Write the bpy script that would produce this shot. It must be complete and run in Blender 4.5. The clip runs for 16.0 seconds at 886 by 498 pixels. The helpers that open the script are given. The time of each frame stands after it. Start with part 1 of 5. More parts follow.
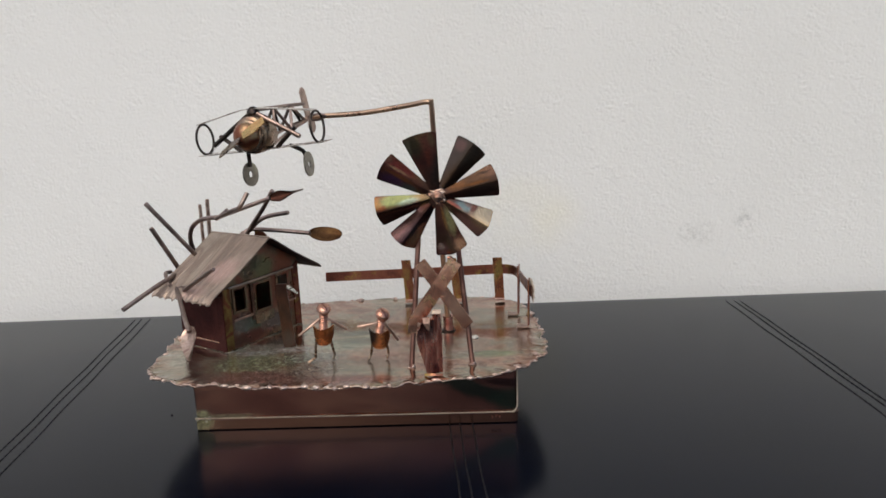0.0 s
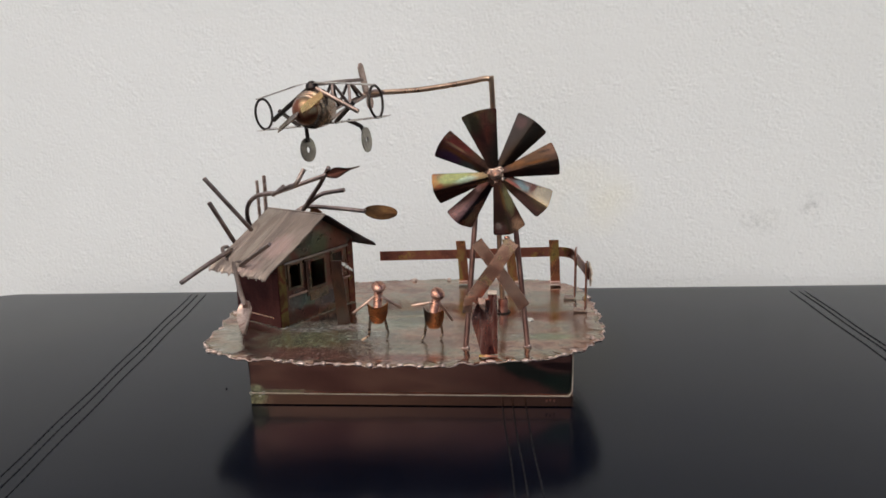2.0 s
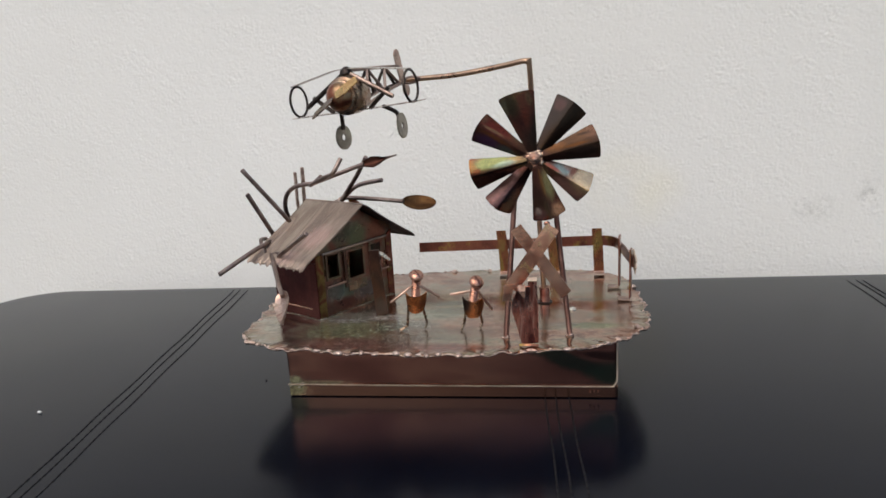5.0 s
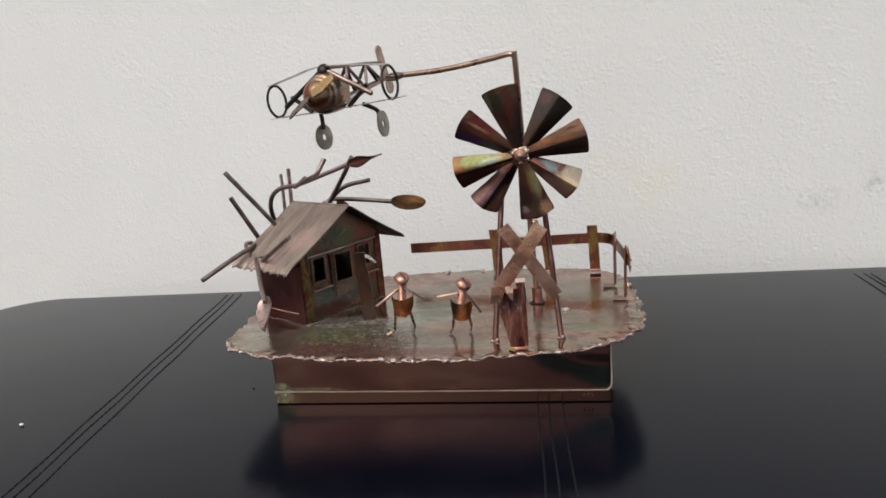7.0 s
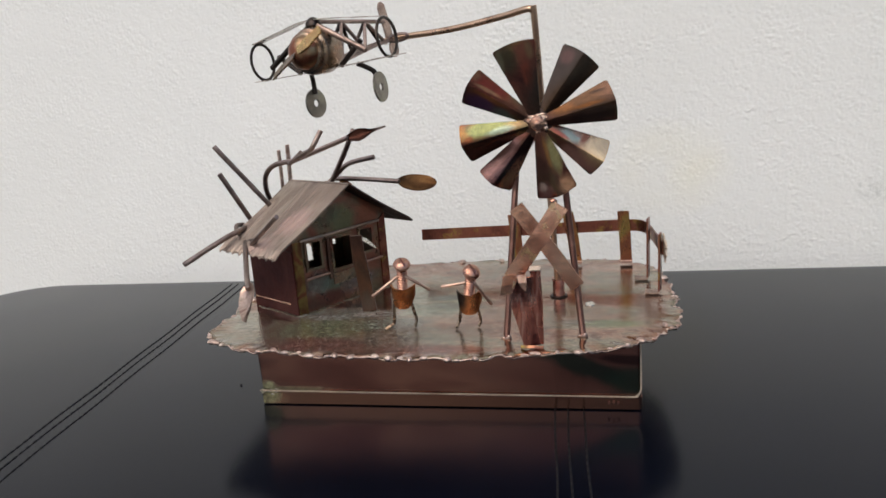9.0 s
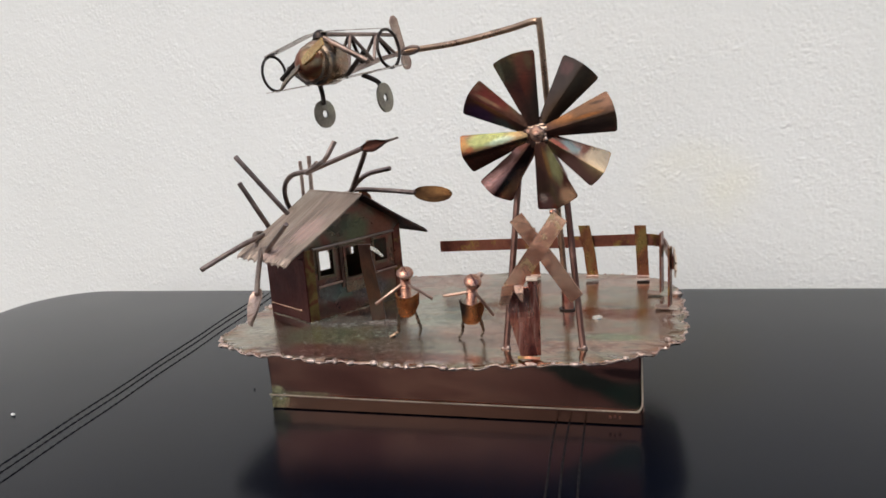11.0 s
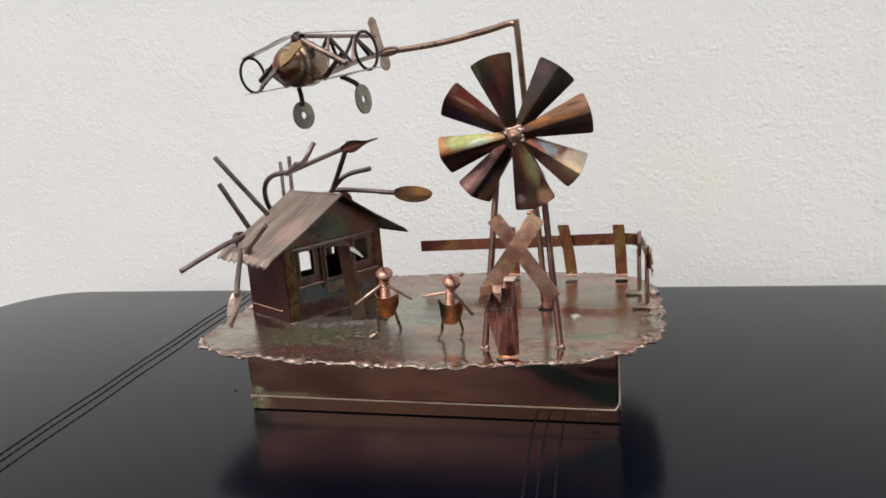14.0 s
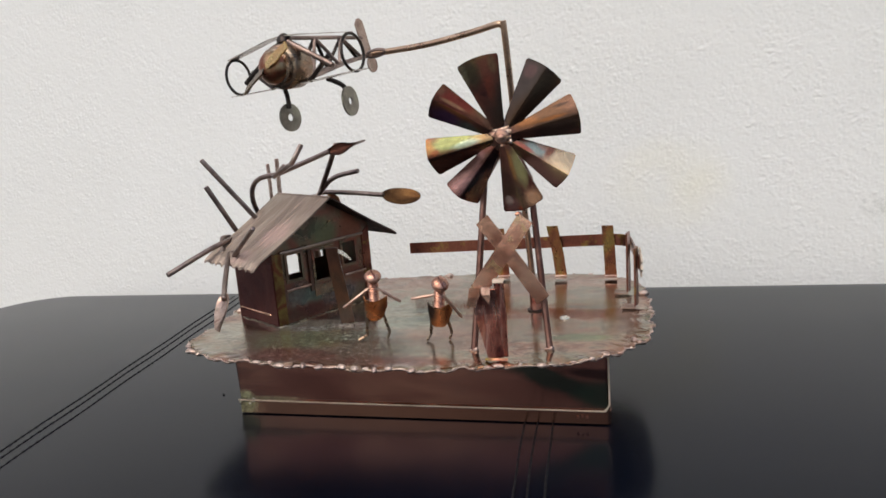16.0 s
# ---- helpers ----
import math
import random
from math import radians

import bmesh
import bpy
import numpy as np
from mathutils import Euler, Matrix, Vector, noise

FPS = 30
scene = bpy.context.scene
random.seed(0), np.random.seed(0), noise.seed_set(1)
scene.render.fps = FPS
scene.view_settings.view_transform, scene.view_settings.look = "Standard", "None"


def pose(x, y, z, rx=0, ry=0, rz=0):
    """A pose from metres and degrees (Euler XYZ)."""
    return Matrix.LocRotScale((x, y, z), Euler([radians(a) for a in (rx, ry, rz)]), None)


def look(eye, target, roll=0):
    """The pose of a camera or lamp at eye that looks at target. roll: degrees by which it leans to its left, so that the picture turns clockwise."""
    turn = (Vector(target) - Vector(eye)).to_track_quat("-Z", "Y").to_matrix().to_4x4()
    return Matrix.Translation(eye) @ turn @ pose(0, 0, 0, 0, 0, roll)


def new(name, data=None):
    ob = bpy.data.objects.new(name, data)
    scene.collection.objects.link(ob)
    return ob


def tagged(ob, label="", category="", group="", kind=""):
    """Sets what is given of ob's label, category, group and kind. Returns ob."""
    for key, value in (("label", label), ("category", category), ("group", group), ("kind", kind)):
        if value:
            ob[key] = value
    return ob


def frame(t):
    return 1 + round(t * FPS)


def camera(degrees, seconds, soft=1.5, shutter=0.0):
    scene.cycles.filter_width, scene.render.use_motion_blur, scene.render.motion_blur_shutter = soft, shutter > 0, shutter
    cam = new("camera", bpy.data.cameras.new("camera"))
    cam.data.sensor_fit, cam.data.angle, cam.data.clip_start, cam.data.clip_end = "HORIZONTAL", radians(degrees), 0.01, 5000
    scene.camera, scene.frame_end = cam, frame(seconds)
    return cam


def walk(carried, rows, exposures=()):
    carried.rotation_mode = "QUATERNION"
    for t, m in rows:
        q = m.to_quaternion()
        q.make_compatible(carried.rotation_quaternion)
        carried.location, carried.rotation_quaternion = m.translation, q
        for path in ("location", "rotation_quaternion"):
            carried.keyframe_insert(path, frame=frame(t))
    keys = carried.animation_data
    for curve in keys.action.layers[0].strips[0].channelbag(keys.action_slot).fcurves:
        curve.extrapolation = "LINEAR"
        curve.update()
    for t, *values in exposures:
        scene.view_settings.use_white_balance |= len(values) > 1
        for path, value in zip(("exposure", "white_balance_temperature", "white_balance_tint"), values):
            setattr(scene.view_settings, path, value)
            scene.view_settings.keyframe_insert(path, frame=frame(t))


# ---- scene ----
cam = camera(58.59, 16.0, 1.6)
PATH = [
    (0, (0.13072, -0.33711, 0.15881), (0.11307, 0.15035, 0.04897), -2.41),
    (0.5, (0.13055, -0.33689, 0.15812), (0.11134, 0.15010, 0.04645), -2.46),
    (1, (0.13021, -0.33445, 0.15622), (0.09782, 0.15157, 0.04336), -3.28),
    (1.5, (0.13022, -0.33296, 0.15506), (0.08504, 0.15141, 0.03953), -3.26),
    (2, (0.12718, -0.33262, 0.15503), (0.07813, 0.15089, 0.03750), -2.02),
    (2.5, (0.12447, -0.33298, 0.15486), (0.06123, 0.14857, 0.03606), -2.07),
    (3, (0.12474, -0.33089, 0.15325), (0.06416, 0.14992, 0.03014), -1.97),
    (3.5, (0.12292, -0.33002, 0.15150), (0.04798, 0.15115, 0.03808), -2.88),
    (4, (0.11963, -0.32927, 0.15058), (0.04293, 0.15084, 0.03390), -2.90),
    (4.2, (0.12137, -0.33090, 0.14925), (0.04680, 0.14992, 0.03417), -2.97),
    (6.5, (0.13756, -0.31458, 0.14605), (0.05028, 0.16408, 0.03084), -4.70),
    (7, (0.13880, -0.31417, 0.14528), (0.05323, 0.16462, 0.02936), -4.77),
    (7.5, (0.13893, -0.31352, 0.14465), (0.05585, 0.16515, 0.02647), -4.59),
    (8, (0.13785, -0.31143, 0.14420), (0.05499, 0.16702, 0.02493), -4.40),
    (8.5, (0.13995, -0.30270, 0.13910), (0.05082, 0.17401, 0.01744), -4.84),
    (9, (0.14332, -0.27386, 0.12942), (0.03405, 0.20023, 0.01411), -4.59),
    (9.2, (0.14375, -0.26286, 0.12778), (0.01968, 0.21038, 0.02457), -4.39),
    (11.3, (0.16611, -0.27187, 0.12501), (0.01976, 0.19537, 0.02364), -4.49),
    (11.5, (0.16633, -0.27108, 0.12560), (0.02115, 0.19594, 0.02162), -4.42),
    (12, (0.16801, -0.27122, 0.12535), (0.02506, 0.19653, 0.02154), -4.57),
    (12.5, (0.16701, -0.27020, 0.12418), (0.02515, 0.19709, 0.01686), -4.31),
    (13, (0.16761, -0.26998, 0.12413), (0.02851, 0.19820, 0.01708), -4.33),
    (13.5, (0.16796, -0.27155, 0.12609), (0.02979, 0.19744, 0.02140), -4.38),
    (14, (0.16731, -0.27225, 0.12644), (0.03007, 0.19728, 0.02296), -4.52),
    (14.5, (0.16881, -0.27290, 0.12631), (0.03540, 0.19777, 0.02303), -4.58),
    (15, (0.16836, -0.27194, 0.12572), (0.03593, 0.19860, 0.02059), -4.58),
    (15.5, (0.16898, -0.27111, 0.12544), (0.03875, 0.19985, 0.01945), -4.75),
    (16, (0.16801, -0.27070, 0.12636), (0.03613, 0.20045, 0.02327), -4.76),
]
walk(cam, [(t, look(eye, target, roll)) for t, eye, target, roll in PATH], [(0, 0.18, 6430, 7), (8.3, 0.24, 6430, 7), (11.3, 0.34, 6430, 7), (16, 0.33, 6430, 7)])

# ---- light ----
world = bpy.data.worlds.new("sky")
scene.world = world
world.use_nodes = True
wn = world.node_tree
sky = wn.nodes.new("ShaderNodeTexSky")
sky.sky_type = "NISHITA"
sky.sun_disc = False
sky.dust_density = 4.0
sky.sun_elevation = radians(52)
sky.sun_rotation = radians(200)
wn.links.new(sky.outputs[0], wn.nodes["Background"].inputs[0])
wn.nodes["Background"].inputs[1].default_value = 0.165
sun = new("sun", bpy.data.lights.new("sun", "SUN"))
sun.data.energy = 0.45
sun.data.angle = radians(32)
sun.data.color = (1.0, 0.95, 0.88)
sun.matrix_world = look((-0.20, -0.90, 1.32), (0.08, 0.03, 0.05))


# ---- materials ----
def nodes_of(name):
    m = bpy.data.materials.new(name)
    m.use_nodes = True
    return m, m.node_tree, m.node_tree.nodes["Principled BSDF"]


def add(nt, kind, **values):
    n = nt.nodes.new(kind)
    for key, value in values.items():
        n.inputs[key].default_value = value
    return n


def coords(nt, scale=(1, 1, 1), turn=(0, 0, 0)):
    tc = nt.nodes.new("ShaderNodeTexCoord")
    mp = nt.nodes.new("ShaderNodeMapping")
    mp.vector_type = "TEXTURE"
    mp.inputs["Scale"].default_value = [1 / s for s in scale]
    mp.inputs["Rotation"].default_value = turn
    info = nt.nodes.new("ShaderNodeObjectInfo")
    shift = nt.nodes.new("ShaderNodeVectorMath")
    shift.operation = "MULTIPLY_ADD"
    shift.inputs[1].default_value = (0.7, 0.4, 0.9)
    nt.links.new(info.outputs["Random"], shift.inputs[0])
    nt.links.new(tc.outputs["Object"], shift.inputs[2])
    nt.links.new(shift.outputs[0], mp.inputs[0])
    return mp.outputs[0]


def noise_tex(nt, vec, scale, detail=4.0, rough=0.55, distort=0.0):
    n = nt.nodes.new("ShaderNodeTexNoise")
    n.inputs["Scale"].default_value = scale
    n.inputs["Detail"].default_value = detail
    n.inputs["Roughness"].default_value = rough
    n.inputs["Distortion"].default_value = distort
    nt.links.new(vec, n.inputs["Vector"])
    return n.outputs[0]


def ramp(nt, fac, stops):
    r = nt.nodes.new("ShaderNodeValToRGB")
    e = r.color_ramp.elements
    while len(e) < len(stops):
        e.new(0.5)
    for k, (at, colour) in enumerate(stops):
        e[k].position = at
        e[k].color = (*colour, 1) if len(colour) == 3 else colour
    nt.links.new(fac, r.inputs[0])
    return r.outputs[0]


def mix(nt, fac, a, b, mode="MIX"):
    n = nt.nodes.new("ShaderNodeMix")
    n.data_type = "RGBA"
    n.blend_type = mode
    if isinstance(fac, float):
        n.inputs[0].default_value = fac
    else:
        nt.links.new(fac, n.inputs[0])
    for k, c in ((6, a), (7, b)):
        if isinstance(c, tuple):
            n.inputs[k].default_value = (*c, 1)
        else:
            nt.links.new(c, n.inputs[k])
    return n.outputs[2]


def span(nt, fac, lo, hi, a=0.0, b=1.0):
    n = nt.nodes.new("ShaderNodeMapRange")
    n.inputs["From Min"].default_value, n.inputs["From Max"].default_value = lo, hi
    n.inputs["To Min"].default_value, n.inputs["To Max"].default_value = a, b
    nt.links.new(fac, n.inputs["Value"])
    return n.outputs[0]


def bump(nt, bsdf, height, strength, distance):
    b = nt.nodes.new("ShaderNodeBump")
    b.inputs["Strength"].default_value = strength
    b.inputs["Distance"].default_value = distance
    nt.links.new(height, b.inputs["Height"])
    nt.links.new(b.outputs[0], bsdf.inputs["Normal"])


def patch(nt, col, place, size, colour, strength, ragged=120.0, turn=(0, 0, 0)):
    """A stain or painted shading with a ragged edge round a place in the object's own metres."""
    tc = nt.nodes.new("ShaderNodeTexCoord")
    mp = nt.nodes.new("ShaderNodeMapping")
    mp.vector_type = "TEXTURE"
    mp.inputs["Location"].default_value = place
    mp.inputs["Rotation"].default_value = turn
    mp.inputs["Scale"].default_value = size
    nt.links.new(tc.outputs["Object"], mp.inputs[0])
    g = nt.nodes.new("ShaderNodeTexGradient")
    g.gradient_type = "SPHERICAL"
    nt.links.new(mp.outputs[0], g.inputs[0])
    n = noise_tex(nt, tc.outputs["Object"], ragged, 5.0, 0.65, 0.4)
    both = nt.nodes.new("ShaderNodeMath")
    both.operation = "ADD"
    nt.links.new(span(nt, g.outputs[1], 0.0, 1.0, -0.75, 0.85), both.inputs[0])
    nt.links.new(n, both.inputs[1])
    return mix(nt, span(nt, both.outputs[0], 0.35, 0.85, 0.0, strength), col, colour)


def copper(name, stops, patina=(0.16, 0.2, 0.13), green=0.35, rough=(0.25, 0.5), scale=60.0, stretch=(1, 1, 1), turn=(0, 0, 0), metal=1.0, relief=0.25, stains_and_shading=(), specks=0.0, grain=0.55, dull=(), streaks=0.0, mottle=0.0):
    """Heat-coloured copper sheet: broad tempering colours, patches of patina, fine scratches."""
    m, nt, bsdf = nodes_of(name)
    vec = coords(nt, stretch, turn)
    broad = noise_tex(nt, vec, scale, 3.0, 0.5, 0.6)
    col = ramp(nt, broad, stops)
    spots = noise_tex(nt, vec, scale * 1.6 + 7, 5.0, 0.65, 0.3)
    mask = span(nt, spots, 0.56, 0.68, 0.0, green)
    col = mix(nt, mask, col, patina)
    for place, size, colour, strength, ragged, *tilt in stains_and_shading:
        col = patch(nt, col, place, size, colour, strength, ragged, tilt[0] if tilt else (0, 0, 0))
    shut = None
    for place, size, colour, strength, ragged in dull:
        tc = nt.nodes.new("ShaderNodeTexCoord")
        grit = noise_tex(nt, tc.outputs["Object"], 420, 5.0, 0.75, 0.3)
        mottled = ramp(nt, grit, [(0.36, tuple(0.35 * c for c in colour)), (0.50, colour), (0.58, tuple(1.35 * c for c in colour)), (0.66, tuple(1.9 * c + 0.01 for c in colour))])
        col = patch(nt, col, place, size, mottled, strength, ragged)
        shut = patch(nt, shut or (0, 0, 0), place, size, (1, 1, 1), strength, ragged)
    fine = noise_tex(nt, vec, scale * 14, 6.0, 0.7)
    if streaks:
        long = coords(nt, (0.35, 2.4, 1), (0, 0, radians(4)))
        col = mix(nt, span(nt, noise_tex(nt, long, 110, 4.0, 0.6, 0.5), 0.57, 0.66, 0.0, streaks), col, (0.56, 0.47, 0.41))
        col = mix(nt, span(nt, noise_tex(nt, long, 75, 4.0, 0.6, 0.8), 0.58, 0.66, 0.0, streaks), col, (0.18, 0.10, 0.075))
    if mottle:
        blots = noise_tex(nt, vec, 170, 6.0, 0.7, 0.9)
        col = mix(nt, mottle, col, ramp(nt, blots, [(0.34, (0.42, 0.40, 0.40)), (0.46, (0.92, 0.90, 0.88)), (0.52, (1.08, 1.08, 1.05)), (0.60, (0.80, 0.62, 0.52)), (0.70, (1.45, 1.4, 1.3))]), "MULTIPLY")
        hair = noise_tex(nt, coords(nt, (0.4, 2.4, 1), (0, 0, radians(-8))), 130, 5.0, 0.65, 0.7)
        col = mix(nt, span(nt, hair, 0.61, 0.65, 0.0, 0.6), col, (0.10, 0.055, 0.045))
        col = mix(nt, span(nt, hair, 0.38, 0.34, 0.0, 0.35), col, (0.62, 0.58, 0.52))
    if specks:
        dots = noise_tex(nt, vec, 900, 2.0, 0.6)
        col = mix(nt, span(nt, dots, 0.61, 0.66, 0.0, specks), col, (0.62, 0.6, 0.54))
    col = mix(nt, grain, col, ramp(nt, fine, [(0.25, (0.45, 0.42, 0.4)), (0.7, (1.25, 1.2, 1.15))]), "MULTIPLY")
    nt.links.new(col, bsdf.inputs["Base Color"])
    bsdf.inputs["Metallic"].default_value = metal
    shine = span(nt, spots, 0.3, 0.75, rough[0], rough[1])
    if shut:
        nt.links.new(span(nt, shut, 0.0, 1.0, metal, 0.4), bsdf.inputs["Metallic"])
        shine = mix(nt, shut, shine, (0.24, 0.24, 0.24))
    nt.links.new(shine, bsdf.inputs["Roughness"])
    both = mix(nt, 0.35, broad, fine)
    bump(nt, bsdf, both, relief, 0.0012)
    return m


BROWN = [(0.22, (0.10, 0.045, 0.035)), (0.42, (0.26, 0.12, 0.085)), (0.55, (0.36, 0.19, 0.13)), (0.66, (0.22, 0.14, 0.10)), (0.82, (0.30, 0.26, 0.16))]
m_box = copper("browned_copper", [(0.25, (0.25, 0.105, 0.085)), (0.42, (0.39, 0.175, 0.135)), (0.53, (0.53, 0.26, 0.185)), (0.62, (0.35, 0.155, 0.12)), (0.75, (0.43, 0.23, 0.16))], (0.29, 0.175, 0.14), 0.45, (0.15, 0.27), 24, (0.4, 1, 1.5), relief=0.05, grain=0.3, stains_and_shading=[
    ((0.052, -0.04, 0.0186), (0.042, 0.05, 0.0092), (0.050, 0.075, 0.060), 0.9, 70, (0, radians(23), 0)),
    ((0.071, -0.04, 0.0115), (0.017, 0.05, 0.0105), (0.07, 0.11, 0.08), 0.85, 70),
    ((0.068, -0.04, 0.0200), (0.022, 0.05, 0.0040), (0.07, 0.04, 0.04), 0.85, 80, (0, radians(6), 0))], dull=[
    ((-0.073, -0.04, 0.006), (0.013, 0.05, 0.009), (0.20, 0.21, 0.12), 0.9, 260),
    ((-0.060, -0.04, 0.0068), (0.030, 0.05, 0.0022), (0.20, 0.20, 0.12), 0.8, 300)])
m_frame = copper("dull_frame_copper", [(0.25, (0.08, 0.05, 0.042)), (0.5, (0.14, 0.085, 0.07)), (0.8, (0.19, 0.125, 0.10))], (0.12, 0.14, 0.10), 0.45, (0.3, 0.45), 70)
m_band = copper("golden_brown_band", [(0.25, (0.26, 0.12, 0.085)), (0.5, (0.36, 0.175, 0.12)), (0.8, (0.44, 0.23, 0.155))], (0.34, 0.24, 0.16), 0.25, (0.15, 0.25), 20, (0.5, 1, 1), relief=0.05, grain=0.25, dull=[
    ((-0.073, -0.04, 0.004), (0.016, 0.05, 0.012), (0.22, 0.22, 0.12), 0.9, 260)])
m_plate = copper("tempered_copper_plate", [(0.22, (0.21, 0.19, 0.14)), (0.36, (0.42, 0.27, 0.21)), (0.45, (0.33, 0.315, 0.245)), (0.52, (0.46, 0.31, 0.24)), (0.60, (0.29, 0.145, 0.105)), (0.68, (0.40, 0.325, 0.255)), (0.82, (0.25, 0.33, 0.25))], (0.32, 0.42, 0.35), 0.45, (0.07, 0.24), 30, (0.95, 1.15, 1), specks=0.35, streaks=0.15, mottle=0.8, grain=0.7, relief=0.12, stains_and_shading=[
    ((-0.080, -0.026, 0.03), (0.026, 0.034, 0.05), (0.46, 0.46, 0.38), 0.8, 60),
    ((-0.006, 0.000, 0.03), (0.060, 0.050, 0.05), (0.35, 0.41, 0.34), 0.7, 110),
    ((0.010, -0.058, 0.03), (0.030, 0.009, 0.05), (0.40, 0.18, 0.13), 0.8, 160),
    ((0.025, -0.006, 0.03), (0.036, 0.007, 0.05), (0.34, 0.16, 0.11), 0.8, 110),
    ((0.020, 0.012, 0.03), (0.030, 0.008, 0.05), (0.28, 0.36, 0.28), 0.7, 90),
    ((0.052, 0.016, 0.03), (0.040, 0.010, 0.05), (0.40, 0.46, 0.34), 0.6, 90),
    ((0.070, -0.004, 0.03), (0.028, 0.006, 0.05), (0.40, 0.22, 0.16), 0.7, 130)], dull=[
    ((-0.046, -0.036, 0.03), (0.050, 0.032, 0.06), (0.12, 0.15, 0.080), 0.85, 220),
    ((-0.018, -0.030, 0.03), (0.030, 0.020, 0.06), (0.17, 0.195, 0.17), 0.75, 420),
    ((-0.050, -0.016, 0.03), (0.040, 0.014, 0.06), (0.14, 0.15, 0.135), 0.75, 300),
    ((-0.042, -0.0530, 0.03), (0.052, 0.017, 0.06), (0.13, 0.050, 0.042), 0.9, 220),
    ((-0.004, -0.0580, 0.03), (0.040, 0.012, 0.06), (0.13, 0.050, 0.042), 0.8, 240),
    ((0.003, -0.008, 0.03), (0.030, 0.010, 0.06), (0.10, 0.12, 0.09), 0.6, 200),
    ((-0.016, -0.046, 0.03), (0.024, 0.016, 0.06), (0.15, 0.125, 0.10), 0.8, 300),
    ((-0.030, -0.017, 0.03), (0.018, 0.011, 0.06), (0.30, 0.31, 0.31), 0.75, 620),
    ((-0.050, -0.022, 0.03), (0.030, 0.007, 0.06), (0.24, 0.25, 0.25), 0.6, 620),
    ((0.000, 0.004, 0.03), (0.026, 0.008, 0.06), (0.07, 0.13, 0.11), 0.7, 160),
    ((0.024, -0.004, 0.03), (0.030, 0.005, 0.06), (0.20, 0.085, 0.04), 0.7, 160),
    ((0.066, 0.008, 0.03), (0.036, 0.005, 0.06), (0.12, 0.17, 0.13), 0.6, 200),
    ((0.064, -0.031, 0.03), (0.027, 0.009, 0.06), (0.13, 0.19, 0.08), 0.75, 160),
    ((0.050, -0.029, 0.03), (0.016, 0.006, 0.06), (0.30, 0.31, 0.27), 0.5, 500),
    ((0.035, -0.018, 0.03), (0.060, 0.036, 0.06), (0.145, 0.083, 0.058), 0.3, 300),
    ((0.006, -0.042, 0.03), (0.040, 0.020, 0.06), (0.11, 0.13, 0.10), 0.55, 340),
    ((0.062, 0.022, 0.03), (0.036, 0.036, 0.06), (0.14, 0.13, 0.105), 0.35, 460),
    ((0.080, -0.012, 0.03), (0.016, 0.036, 0.06), (0.125, 0.095, 0.07), 0.6, 400),
    ((0.020, 0.040, 0.03), (0.060, 0.030, 0.06), (0.13, 0.125, 0.10), 0.45, 360)])
m_wall_copper = copper("house_copper", [(0.22, (0.14, 0.07, 0.06)), (0.42, (0.24, 0.115, 0.09)), (0.56, (0.20, 0.17, 0.12)), (0.7, (0.30, 0.15, 0.105)), (0.85, (0.21, 0.235, 0.16))], (0.18, 0.24, 0.18), 0.45, (0.22, 0.45), 42, grain=0.4, stains_and_shading=[
    ((0.0145, -0.0065, 0.036), (0.016, 0.016, 0.013), (0.17, 0.20, 0.12), 0.85, 110),
    ((0.010, -0.013, 0.010), (0.014, 0.014, 0.008), (0.15, 0.20, 0.16), 0.85, 110),
    ((0.022, 0.006, 0.036), (0.012, 0.012, 0.016), (0.26, 0.10, 0.07), 0.8, 110),
    ((0.006, -0.016, 0.0035), (0.03, 0.03, 0.006), (0.10, 0.05, 0.05), 0.7, 140)], dull=[
    ((0.006, -0.020, 0.011), (0.016, 0.016, 0.010), (0.09, 0.12, 0.11), 0.7, 220),
    ((0.020, -0.002, 0.007), (0.020, 0.020, 0.009), (0.09, 0.085, 0.095), 0.7, 220),
    ((0.010, -0.014, 0.040), (0.016, 0.016, 0.012), (0.05, 0.075, 0.05), 0.6, 200)])
m_maroon = copper("maroon_copper", [(0.25, (0.07, 0.025, 0.025)), (0.5, (0.13, 0.045, 0.04)), (0.8, (0.18, 0.07, 0.055))], (0.12, 0.09, 0.06), 0.3, (0.35, 0.55), 50)


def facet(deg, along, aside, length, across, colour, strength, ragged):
    """A tempering colour, or the painted sheen or shade of a crease's half, along one blade of the windmill: polar
    place from the hub.
    """
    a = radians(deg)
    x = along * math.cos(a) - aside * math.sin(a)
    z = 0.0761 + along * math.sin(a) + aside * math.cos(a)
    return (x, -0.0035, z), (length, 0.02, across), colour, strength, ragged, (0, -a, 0)


